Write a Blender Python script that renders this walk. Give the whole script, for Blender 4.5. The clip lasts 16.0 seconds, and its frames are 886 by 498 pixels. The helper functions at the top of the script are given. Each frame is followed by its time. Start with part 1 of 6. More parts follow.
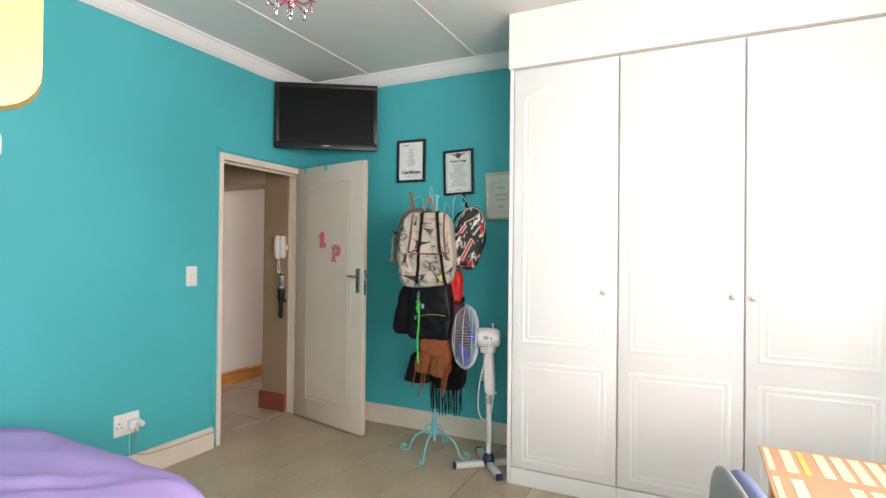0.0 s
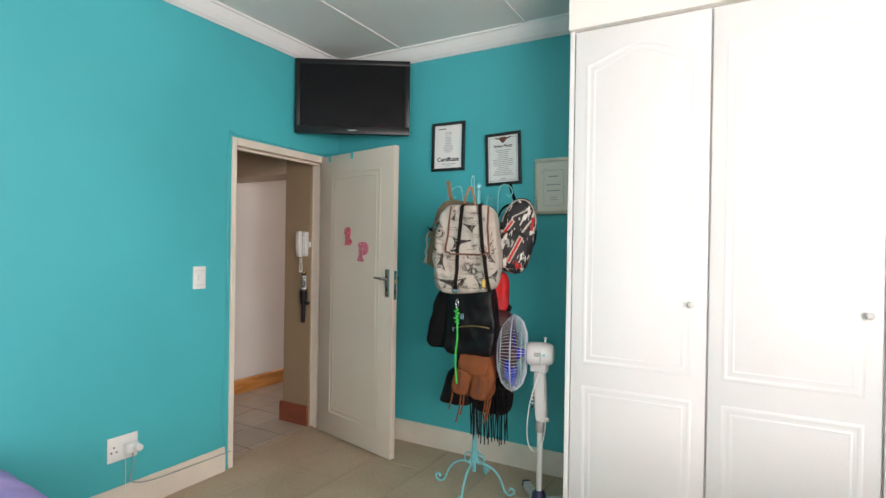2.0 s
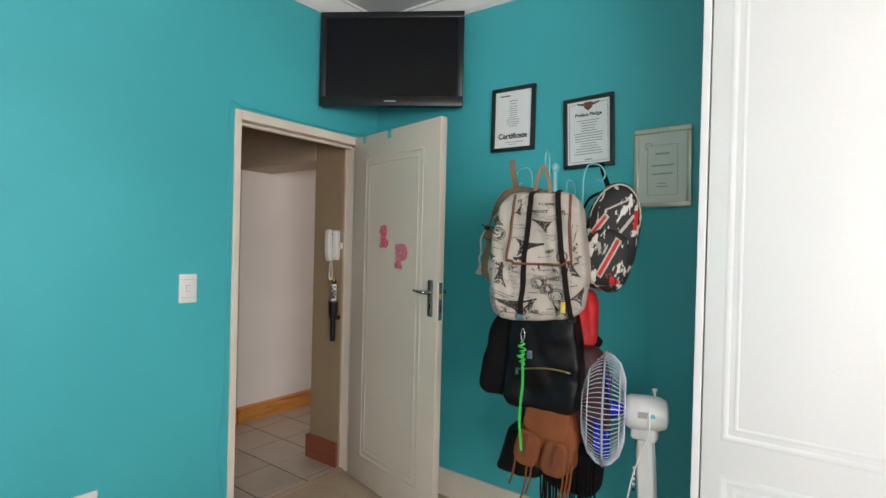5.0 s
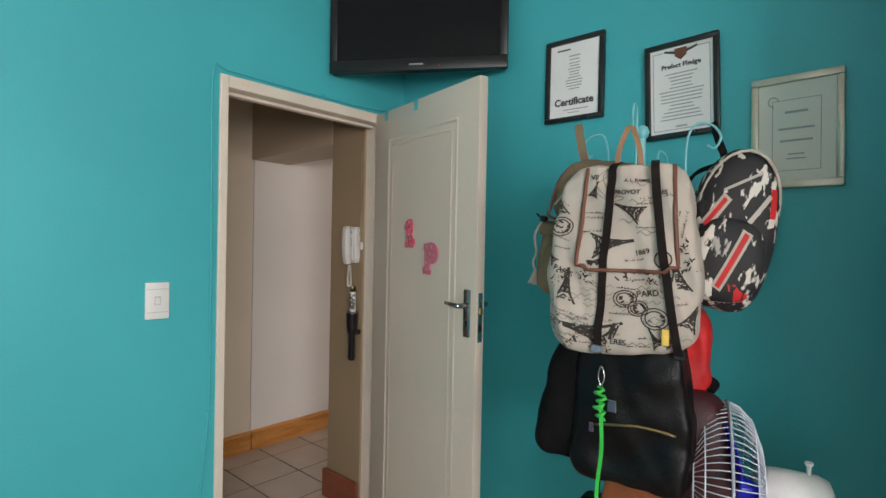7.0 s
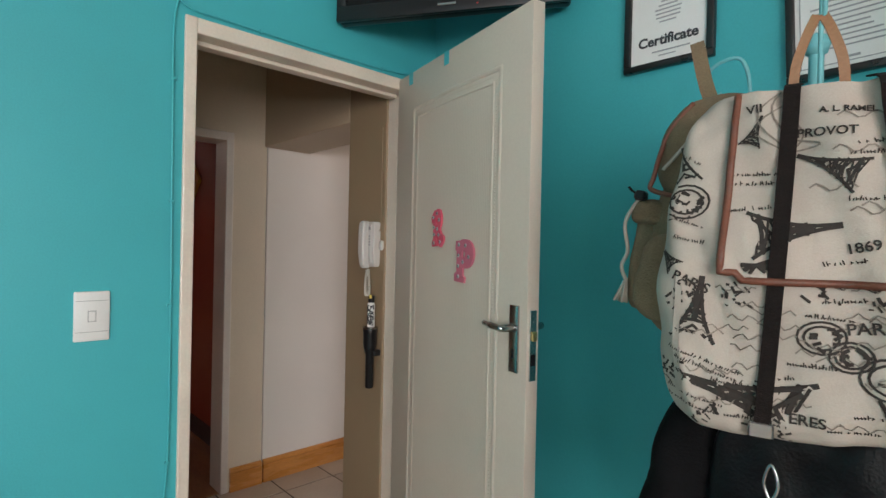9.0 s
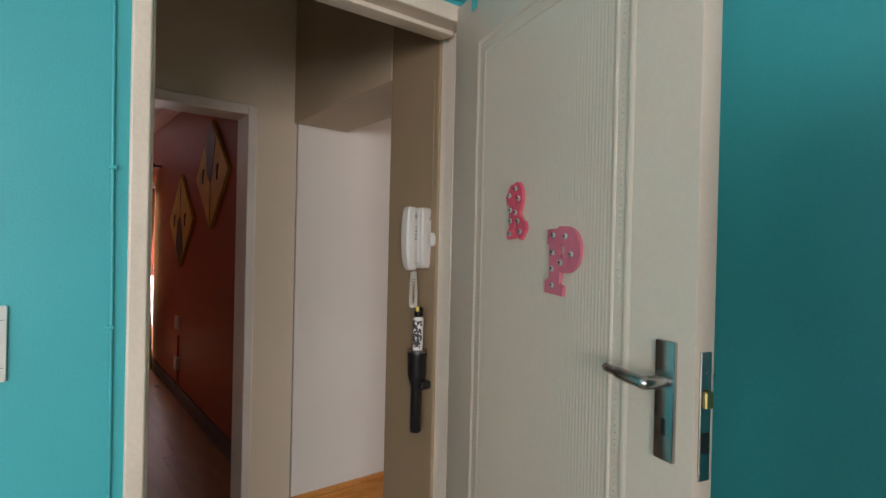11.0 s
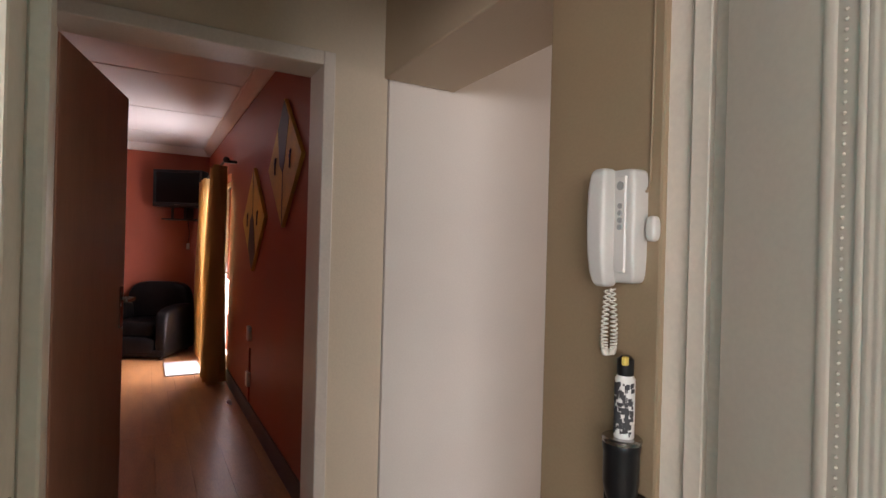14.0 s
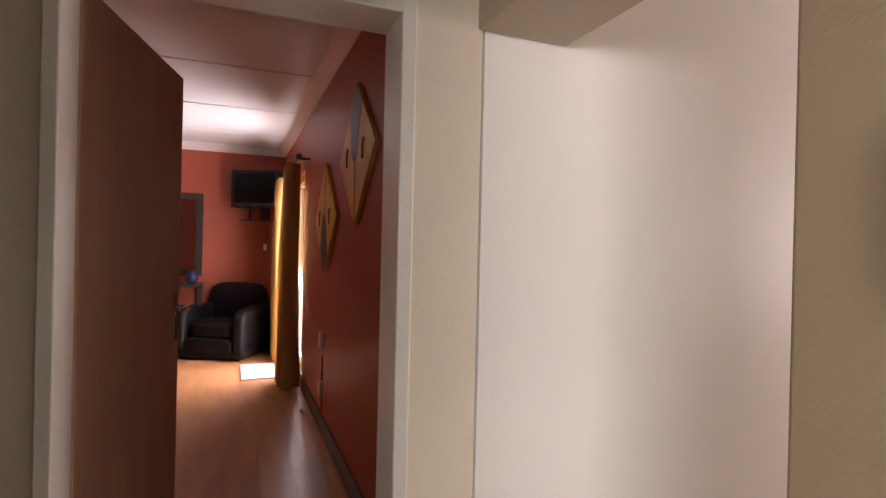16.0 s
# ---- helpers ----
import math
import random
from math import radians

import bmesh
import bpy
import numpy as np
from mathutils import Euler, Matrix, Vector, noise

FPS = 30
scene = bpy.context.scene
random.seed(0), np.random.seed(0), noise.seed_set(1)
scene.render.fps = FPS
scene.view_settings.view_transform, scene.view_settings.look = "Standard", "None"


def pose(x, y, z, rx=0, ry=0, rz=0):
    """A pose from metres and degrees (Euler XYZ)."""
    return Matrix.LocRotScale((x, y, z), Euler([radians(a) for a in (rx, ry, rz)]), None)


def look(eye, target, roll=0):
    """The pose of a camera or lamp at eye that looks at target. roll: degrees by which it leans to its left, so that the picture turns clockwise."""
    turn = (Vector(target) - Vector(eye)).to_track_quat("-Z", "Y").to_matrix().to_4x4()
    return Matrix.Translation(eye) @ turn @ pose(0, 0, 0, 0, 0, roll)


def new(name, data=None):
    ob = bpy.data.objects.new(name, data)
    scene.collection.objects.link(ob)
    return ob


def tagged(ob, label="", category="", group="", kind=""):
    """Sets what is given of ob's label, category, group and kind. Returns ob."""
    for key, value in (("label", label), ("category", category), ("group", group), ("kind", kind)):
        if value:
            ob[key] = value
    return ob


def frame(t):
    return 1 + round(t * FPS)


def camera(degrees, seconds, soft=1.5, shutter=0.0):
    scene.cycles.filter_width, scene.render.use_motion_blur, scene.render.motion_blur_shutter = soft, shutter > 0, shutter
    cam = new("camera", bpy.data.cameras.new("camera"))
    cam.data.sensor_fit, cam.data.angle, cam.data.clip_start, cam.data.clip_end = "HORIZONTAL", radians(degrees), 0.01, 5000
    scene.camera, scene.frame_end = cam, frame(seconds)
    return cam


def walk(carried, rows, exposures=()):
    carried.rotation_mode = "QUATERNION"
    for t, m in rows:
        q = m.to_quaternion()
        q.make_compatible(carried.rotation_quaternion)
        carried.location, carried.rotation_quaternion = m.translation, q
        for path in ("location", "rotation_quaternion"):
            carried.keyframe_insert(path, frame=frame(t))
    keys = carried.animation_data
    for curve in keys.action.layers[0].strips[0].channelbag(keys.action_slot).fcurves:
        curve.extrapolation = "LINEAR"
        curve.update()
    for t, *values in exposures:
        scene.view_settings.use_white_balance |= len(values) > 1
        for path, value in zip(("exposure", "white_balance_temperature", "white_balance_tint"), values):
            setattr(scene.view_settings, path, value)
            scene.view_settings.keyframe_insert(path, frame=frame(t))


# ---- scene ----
cam = camera(80.5, 16.0)
PATH = [
    (0, (0.699, 0.901, 1.357), (-0.176, 2.699, 1.373), 0.6),
    (0.5, (0.591, 0.988, 1.356), (-0.295, 2.781, 1.36), 0.7),
    (1, (0.535, 1.089, 1.368), (-0.38, 2.867, 1.36), 0.8),
    (1.5, (0.473, 1.213, 1.379), (-0.47, 2.976, 1.371), 0.8),
    (2, (0.426, 1.333, 1.39), (-0.56, 3.073, 1.381), 0.9),
    (2.5, (0.355, 1.443, 1.406), (-0.662, 3.165, 1.385), 1.0),
    (3, (0.29, 1.576, 1.403), (-0.761, 3.277, 1.386), 1.0),
    (3.5, (0.23, 1.682, 1.417), (-0.848, 3.366, 1.397), 1.0),
    (4, (0.172, 1.818, 1.419), (-0.946, 3.476, 1.4), 1.2),
    (6.5, (-0.225, 2.43, 1.401), (-1.521, 3.953, 1.384), 1.2),
    (7, (-0.315, 2.558, 1.407), (-1.64, 4.056, 1.389), 1.1),
    (7.5, (-0.402, 2.674, 1.404), (-1.754, 4.147, 1.387), 1.1),
    (8, (-0.499, 2.799, 1.392), (-1.889, 4.237, 1.379), 1.2),
    (8.5, (-0.587, 2.892, 1.39), (-2.003, 4.304, 1.378), 1.1),
    (9, (-0.672, 3.003, 1.387), (-2.127, 4.375, 1.381), 1.2),
    (9.5, (-0.765, 3.12, 1.385), (-2.261, 4.448, 1.378), 1.2),
    (10, (-0.871, 3.213, 1.377), (-2.403, 4.498, 1.368), 1.2),
    (12.5, (-1.543, 3.502, 1.359), (-3.194, 4.631, 1.352), 1.4),
    (13, (-1.648, 3.538, 1.342), (-3.329, 4.622, 1.339), 1.4),
    (13.5, (-1.779, 3.578, 1.348), (-3.49, 4.614, 1.35), 1.5),
    (14, (-1.87, 3.602, 1.348), (-3.609, 4.59, 1.349), 1.5),
    (14.5, (-1.971, 3.63, 1.349), (-3.74, 4.563, 1.351), 1.5),
    (15, (-2.08, 3.669, 1.355), (-3.881, 4.538, 1.357), 1.5),
    (15.5, (-2.175, 3.7, 1.35), (-4.007, 4.503, 1.347), 1.4),
    (16, (-2.284, 3.711, 1.345), (-4.142, 4.453, 1.34), 1.3),
]
EXPOSURES = [(0.0, -0.18, 6950, 22), (4.0, -0.38, 6650, 19), (8.0, -0.43, 6650, 18), (10.0, -0.49, 6650, 18), (12.5, -0.26, 6650, 19), (14.0, -0.06, 6750, 21), (15.0, 0.15, 6750, 21), (16.0, 0.5, 6700, 22)]
walk(cam, [(t, look(eye, target, roll)) for t, eye, target, roll in PATH], EXPOSURES)

# ---- world and light ----
W_SKY, W_SUN = 0.12, 3.0
world = bpy.data.worlds.new("world")
scene.world = world
world.use_nodes = True
wn = world.node_tree
sky = wn.nodes.new("ShaderNodeTexSky")
sky.sky_type, sky.sun_disc = "NISHITA", False
sky.sun_elevation, sky.sun_rotation = radians(50), radians(124)
wn.links.new(sky.outputs[0], wn.nodes["Background"].inputs[0])
wn.nodes["Background"].inputs[1].default_value = W_SKY
sun_data = bpy.data.lights.new("sun", "SUN")
sun_data.energy, sun_data.angle, sun_data.color = W_SUN, radians(0.6), (1.0, 0.95, 0.87)
sun = new("sun", sun_data)
sun.matrix_world = look((8, -2.2, 10.5), (1.3, 2.3, 0.75))


XL0, XH0 = -3.59, -2.425


def area_lamp(name, eye, target, wide, high, watts, colour):
    data = bpy.data.lights.new(name, "AREA")
    data.shape, data.size, data.size_y, data.energy, data.color = "RECTANGLE", wide, high, watts, colour
    ob = new(name, data)
    ob.matrix_world = look(eye, target)
    return ob


area_lamp("bedroom_window_light", (2.28, 0.50, 1.6), (-2, 0.50, 2.15), 3.3, 1.3, 255, (1.0, 0.975, 0.95))
area_lamp("back_window_light", (0.75, -1.46, 1.6), (0.75, 3, 1.4), 1.5, 1.3, 22, (1.0, 0.975, 0.95))
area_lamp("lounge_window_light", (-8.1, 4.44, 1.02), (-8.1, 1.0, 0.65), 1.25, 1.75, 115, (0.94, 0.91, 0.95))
# Added fill lamp at the unseen passage end, to brighten passage and hall.
area_lamp("passage_fill_light", ((XL0 + XH0) / 2, 7.97, 1.5), ((XL0 + XH0) / 2, 0, 1.2), 0.7, 1.1, 32.0, (1.0, 0.96, 0.93))


# ---- materials ----
def material(name, colour, rough=0.6, vary=0.06, size=3.0, grain=60.0, bump=0.05, metal=0.0, coat=0.0, per_object=0.0, second=None, stretch=(1, 1, 1), spec=0.5):
    """Base colour broken by a coarse and a fine noise, with relief from the fine one."""
    m = bpy.data.materials.new(name)
    m.use_nodes = True
    t = m.node_tree
    n, l = t.nodes, t.links
    p = n["Principled BSDF"]
    p.inputs["Roughness"].default_value, p.inputs["Metallic"].default_value = rough, metal
    p.inputs["Coat Weight"].default_value = coat
    p.inputs["Specular IOR Level"].default_value = spec
    tc = n.new("ShaderNodeTexCoord")
    mp = n.new("ShaderNodeMapping")
    mp.inputs["Scale"].default_value = stretch
    l.new(tc.outputs["Object"], mp.inputs[0])
    big, fine = n.new("ShaderNodeTexNoise"), n.new("ShaderNodeTexNoise")
    big.inputs["Scale"].default_value, big.inputs["Detail"].default_value = size, 4
    fine.inputs["Scale"].default_value, fine.inputs["Detail"].default_value = grain, 3
    l.new(mp.outputs[0], big.inputs["Vector"])
    l.new(mp.outputs[0], fine.inputs["Vector"])
    ramp = n.new("ShaderNodeValToRGB")
    dark = second or [c * (1 - 2.2 * vary) for c in colour]
    ramp.color_ramp.elements[0].color, ramp.color_ramp.elements[1].color = (*dark, 1), (*[min(1, c * (1 + vary)) for c in colour], 1)
    ramp.color_ramp.elements[0].position, ramp.color_ramp.elements[1].position = 0.3, 0.62
    mix = n.new("ShaderNodeMath")
    mix.operation = "MULTIPLY_ADD"
    mix.inputs[1].default_value = 0.35
    l.new(fine.outputs["Fac"], mix.inputs[0])
    sc = n.new("ShaderNodeMath")
    sc.operation = "MULTIPLY"
    sc.inputs[1].default_value = 0.65
    l.new(big.outputs["Fac"], sc.inputs[0])
    l.new(sc.outputs[0], mix.inputs[2])
    l.new(mix.outputs[0], ramp.inputs[0])
    out = ramp.outputs[0]
    if per_object:
        info, hsv = n.new("ShaderNodeObjectInfo"), n.new("ShaderNodeHueSaturation")
        mr = n.new("ShaderNodeMapRange")
        mr.inputs["To Min"].default_value, mr.inputs["To Max"].default_value = 1 - per_object, 1 + per_object
        l.new(info.outputs["Random"], mr.inputs[0])
        l.new(mr.outputs[0], hsv.inputs["Value"])
        l.new(out, hsv.inputs["Color"])
        out = hsv.outputs[0]
    l.new(out, p.inputs["Base Color"])
    rr = n.new("ShaderNodeMapRange")
    rr.inputs["To Min"].default_value, rr.inputs["To Max"].default_value = max(0.02, rough - 0.08), min(1, rough + 0.08)
    l.new(big.outputs["Fac"], rr.inputs[0])
    l.new(rr.outputs[0], p.inputs["Roughness"])
    if bump:
        b = n.new("ShaderNodeBump")
        b.inputs["Strength"].default_value, b.inputs["Distance"].default_value = bump, 0.01
        l.new(fine.outputs["Fac"], b.inputs["Height"])
        l.new(b.outputs[0], p.inputs["Normal"])
    return m


def glass(name, tint=(1, 1, 1), rough=0.0):
    m = bpy.data.materials.new(name)
    m.use_nodes = True
    p = m.node_tree.nodes["Principled BSDF"]
    p.inputs["Base Color"].default_value = (*tint, 1)
    p.inputs["Transmission Weight"].default_value, p.inputs["Roughness"].default_value = 1.0, rough
    p.inputs["IOR"].default_value = 1.45
    return m


M = {}
M["teal"] = material("teal_paint", (0.045, 0.415, 0.455), 0.42, 0.05, 1.3, 220, 0.05, spec=0.45)
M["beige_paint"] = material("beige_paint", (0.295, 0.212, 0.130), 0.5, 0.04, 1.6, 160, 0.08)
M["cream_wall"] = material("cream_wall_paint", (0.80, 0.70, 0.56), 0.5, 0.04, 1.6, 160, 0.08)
# Lighter than the pier's beige: the soffit's brightness is put into the colour.
M["lit_beam_paint"] = material("lit_beam_cream_paint", (0.47, 0.375, 0.265), 0.5, 0.04, 1.6, 160, 0.08)
M["white_paint"] = material("white_wall_paint", (0.90, 0.87, 0.82), 0.5, 0.03, 1.5, 160, 0.06)
M["rust"] = material("rust_paint", (0.36, 0.075, 0.035), 0.5, 0.08, 1.4, 150, 0.06)
M["ceiling"] = material("ceiling_board", (0.74, 0.735, 0.72), 0.7, 0.025, 1.2, 90, 0.03)
M["cornice"] = material("cornice_paint", (0.80, 0.775, 0.765), 0.6, 0.03, 2.0, 90, 0.03)
M["cupboard"] = material("cupboard_lacquer", (0.84, 0.815, 0.80), 0.33, 0.02, 2.0, 130, 0.015, spec=0.5)
M["trim"] = material("cream_gloss_paint", (0.71, 0.62, 0.52), 0.35, 0.05, 4.0, 120, 0.05)
M["pale_trim"] = material("pale_gloss_paint", (0.84, 0.78, 0.71), 0.35, 0.05, 4.0, 120, 0.05)
M["intercom_white"] = material("intercom_white_plastic", (0.60, 0.575, 0.54), 0.38, 0.03, 8, 150, 0.01)
M["eyelet_metal"] = material("pale_eyelet_metal", (0.36, 0.39, 0.38), 0.42, 0.08, 20, 200, 0.02, metal=0.35)
M["door_paint"] = material("door_cream_paint", (0.585, 0.505, 0.42), 0.4, 0.035, 2.0, 140, 0.03)
M["pine"] = material("varnished_pine", (0.64, 0.29, 0.075), 0.28, 0.10, 2.2, 30, 0.04, coat=0.3, second=(0.44, 0.165, 0.04), stretch=(1, 1, 7))
M["redwood"] = material("red_stained_wood", (0.22, 0.062, 0.032), 0.35, 0.12, 3, 40, 0.05, stretch=(1, 1, 6))
M["floor_tile"] = material("beige_floor_tile", (0.47, 0.362, 0.25), 0.42, 0.07, 2.5, 45, 0.04, per_object=0.06, second=(0.36, 0.27, 0.18))
M["grout"] = material("dark_grout", (0.07, 0.055, 0.042), 0.85, 0.15, 8, 90, 0.2)
M["hall_tile"] = material("hall_ceramic_tile", (0.46, 0.385, 0.31), 0.34, 0.07, 5, 60, 0.03, per_object=0.05)
M["laminate"] = material("brown_laminate", (0.42, 0.20, 0.085), 0.36, 0.10, 2, 25, 0.015, per_object=0.02, second=(0.27, 0.115, 0.045), stretch=(1, 5, 5))
M["black_plastic"] = material("black_plastic", (0.010, 0.010, 0.011), 0.34, 0.1, 5, 200, 0.01, spec=0.35)
M["screen"] = material("dark_screen", (0.006, 0.006, 0.007), 0.14, 0.05, 5, 200, 0.0, spec=0.25)
M["black_frame"] = material("black_frame_wood", (0.014, 0.012, 0.012), 0.3, 0.15, 12, 90, 0.03)
M["silver_frame"] = material("champagne_frame", (0.56, 0.50, 0.40), 0.35, 0.08, 9, 100, 0.05, metal=0.6)
M["paper"] = material("paper", (0.77, 0.76, 0.74), 0.6, 0.02, 3, 150, 0.01)
M["cream_paper"] = material("cream_paper", (0.71, 0.68, 0.60), 0.6, 0.03, 3, 150, 0.01)
M["ink"] = material("print_ink", (0.05, 0.05, 0.055), 0.7, 0.1, 10, 80, 0.0)
M["faint_ink"] = material("faint_print_ink", (0.34, 0.34, 0.35), 0.7, 0.05, 10, 80, 0.0)
M["brown_ink"] = material("cloth_print", (0.028, 0.022, 0.018), 0.85, 0.2, 30, 140, 0.02)
M["grey_ink"] = material("faded_cloth_print", (0.21, 0.18, 0.15), 0.85, 0.2, 30, 140, 0.02)
M["canvas"] = material("cream_canvas", (0.43, 0.375, 0.32), 0.85, 0.06, 7, 420, 0.10)
M["khaki"] = material("khaki_canvas", (0.195, 0.133, 0.077), 0.9, 0.16, 7, 300, 0.3)
M["webbing"] = material("dark_webbing", (0.013, 0.009, 0.008), 0.9, 0.2, 30, 400, 0.3, spec=0.2)
M["brown_leather"] = material("brown_leather_trim", (0.15, 0.048, 0.026), 0.5, 0.15, 14, 200, 0.15)
M["tan_leather"] = material("tan_leather", (0.30, 0.145, 0.070), 0.5, 0.12, 10, 160, 0.15)
M["tan_suede"] = material("tan_suede", (0.198, 0.053, 0.012), 0.85, 0.16, 9, 240, 0.25)
M["black_leather"] = material("black_leather", (0.006, 0.0055, 0.006), 0.38, 0.25, 9, 160, 0.16, spec=0.18)
M["black_cloth"] = material("black_cloth", (0.007, 0.0065, 0.007), 0.8, 0.2, 9, 240, 0.2, spec=0.08)
M["red_cloth"] = material("red_cloth", (0.50, 0.012, 0.012), 0.65, 0.14, 9, 240, 0.15)
M["maroon"] = material("maroon_leather", (0.05, 0.008, 0.010), 0.5, 0.2, 9, 200, 0.15)
M["green_plastic"] = material("green_lanyard", (0.03, 0.52, 0.07), 0.45, 0.08, 20, 100, 0.05)
M["aqua_metal"] = material("aqua_painted_metal", (0.16, 0.47, 0.50), 0.4, 0.06, 12, 140, 0.06)
M["chrome"] = material("brushed_chrome", (0.42, 0.42, 0.41), 0.24, 0.06, 20, 200, 0.02, metal=1.0)
M["brass"] = material("worn_brass", (0.45, 0.33, 0.14), 0.35, 0.1, 20, 200, 0.03, metal=1.0)
M["white_plastic"] = material("white_plastic", (0.74, 0.73, 0.70), 0.35, 0.025, 8, 150, 0.01)
M["fan_white"] = material("fan_white_plastic", (0.64, 0.63, 0.61), 0.38, 0.04, 8, 150, 0.02)
M["fan_wire"] = material("fan_wire_coat", (0.62, 0.66, 0.72), 0.35, 0.03, 8, 150, 0.0)
M["fan_blade"] = material("blue_fan_blade", (0.012, 0.022, 0.46), 0.25, 0.05, 8, 150, 0.0)
M["navy"] = material("navy_plastic", (0.016, 0.018, 0.065), 0.4, 0.1, 8, 150, 0.01)
M["grey_plastic"] = material("grey_plastic", (0.30, 0.30, 0.29), 0.4, 0.05, 8, 150, 0.01)
M["pink_foam"] = material("pink_foam", (0.62, 0.085, 0.135), 0.8, 0.06, 20, 300, 0.15)
M["rose_foam"] = material("rose_foam", (0.54, 0.135, 0.19), 0.8, 0.06, 20, 300, 0.15)
M["purple_cloth"] = material("lilac_bedspread", (0.41, 0.30, 0.63), 0.85, 0.05, 3, 260, 0.12)
M["mattress"] = material("mattress_ticking", (0.62, 0.60, 0.57), 0.9, 0.05, 5, 200, 0.15)
M["cloth_brown"] = material("tan_tablecloth", (0.60, 0.34, 0.20), 0.8, 0.05, 5, 260, 0.12)
M["cloth_cream"] = material("cream_tablecloth_bar", (0.78, 0.72, 0.50), 0.8, 0.04, 5, 260, 0.12)
M["cloth_yellow"] = material("yellow_tablecloth_bar", (0.78, 0.60, 0.14), 0.8, 0.04, 5, 260, 0.12)
M["chair_blue"] = material("blue_grey_upholstery", (0.20, 0.245, 0.42), 0.7, 0.06, 6, 240, 0.12)
M["yellow_panel"] = material("pale_yellow_laminate", (0.46, 0.33, 0.095), 0.35, 0.03, 3, 120, 0.01)
M["curtain"] = material("gold_curtain", (0.50, 0.33, 0.13), 0.75, 0.10, 4, 260, 0.15)
M["sheer"] = material("white_sheer", (0.75, 0.74, 0.74), 0.8, 0.03, 4, 260, 0.1)
M["dark_wood"] = material("dark_wood", (0.030, 0.018, 0.013), 0.35, 0.15, 4, 40, 0.04, stretch=(1, 1, 6))
M["skirting_dark"] = material("dark_grey_skirting", (0.045, 0.040, 0.042), 0.35, 0.1, 4, 90, 0.03)
M["door_brown"] = material("brown_veneer", (0.54, 0.33, 0.235), 0.34, 0.08, 2, 26, 0.02, second=(0.45, 0.26, 0.18), stretch=(4, 4, 0.5))
M["ochre"] = material("ochre_painted_board", (0.68, 0.46, 0.085), 0.5, 0.12, 6, 70, 0.06)
M["slate_stain"] = material("dark_stained_board", (0.055, 0.045, 0.052), 0.5, 0.15, 6, 70, 0.06)
M["mirror"] = material("mirror_glass", (0.80, 0.81, 0.82), 0.03, 0.0, 4, 90, 0.0, metal=1.0)
M["mat_white"] = material("white_mat", (0.5, 0.49, 0.51), 0.9, 0.06, 8, 200, 0.3)
M["ground"] = material("garden_ground", (0.16, 0.14, 0.075), 0.95, 0.25, 0.7, 9, 0.4)
M["plaster_out"] = material("outside_plaster", (0.62, 0.57, 0.50), 0.8, 0.06, 1.4, 60, 0.15)
M["pink_glass"] = glass("pink_glass", (0.95, 0.25, 0.36), 0.05)
M["crystal"] = glass("clear_crystal")
M["pane"] = glass("window_glass")
M["fan_clear"] = glass("clear_fan_plastic", (0.93, 0.95, 1.0), 0.12)


def printed_cloth():
    """Black bag cloth with torn white and red print."""
    m = bpy.data.materials.new("black_white_red_print")
    m.use_nodes = True
    n, l = m.node_tree.nodes, m.node_tree.links
    p = n["Principled BSDF"]
    p.inputs["Roughness"].default_value = 0.7
    tc, mp = n.new("ShaderNodeTexCoord"), n.new("ShaderNodeMapping")
    mp.inputs["Rotation"].default_value, mp.inputs["Scale"].default_value = (0, radians(-28), 0), (1.0, 1.0, 0.5)
    l.new(tc.outputs["Object"], mp.inputs[0])
    blocks, torn, streak = n.new("ShaderNodeTexVoronoi"), n.new("ShaderNodeTexNoise"), n.new("ShaderNodeTexVoronoi")
    blocks.distance, blocks.inputs["Scale"].default_value = "CHEBYCHEV", 38
    streak.distance, streak.inputs["Scale"].default_value = "CHEBYCHEV", 15
    torn.inputs["Scale"].default_value, torn.inputs["Detail"].default_value = 42, 6
    for v in (blocks, torn, streak):
        l.new(mp.outputs[0], v.inputs["Vector"])

    def step(sock, lo, hi):
        mr = n.new("ShaderNodeMapRange")
        mr.inputs["From Min"].default_value, mr.inputs["From Max"].default_value = lo, hi
        l.new(sock, mr.inputs[0])
        return mr.outputs[0]

    def join(a, b, op="MULTIPLY"):
        x = n.new("ShaderNodeMath")
        x.operation = op
        l.new(a, x.inputs[0])
        l.new(b, x.inputs[1])
        return x.outputs[0]

    sep, sep2 = n.new("ShaderNodeSeparateColor"), n.new("ShaderNodeSeparateColor")
    l.new(blocks.outputs["Color"], sep.inputs[0])
    l.new(streak.outputs["Color"], sep2.inputs[0])
    white = join(step(sep.outputs[0], 0.56, 0.60), step(torn.outputs["Fac"], 0.48, 0.53))
    red = join(step(sep2.outputs[1], 0.965, 0.97), step(torn.outputs["Fac"], 0.40, 0.44))
    a, b = n.new("ShaderNodeMix"), n.new("ShaderNodeMix")
    a.data_type = b.data_type = "RGBA"
    a.inputs[6].default_value, a.inputs[7].default_value = (0.012, 0.011, 0.012, 1), (0.60, 0.56, 0.50, 1)
    b.inputs[7].default_value = (0.55, 0.02, 0.02, 1)
    l.new(white, a.inputs[0])
    l.new(a.outputs[2], b.inputs[6])
    l.new(red, b.inputs[0])
    l.new(b.outputs[2], p.inputs["Base Color"])
    return m


M["printed"] = printed_cloth()


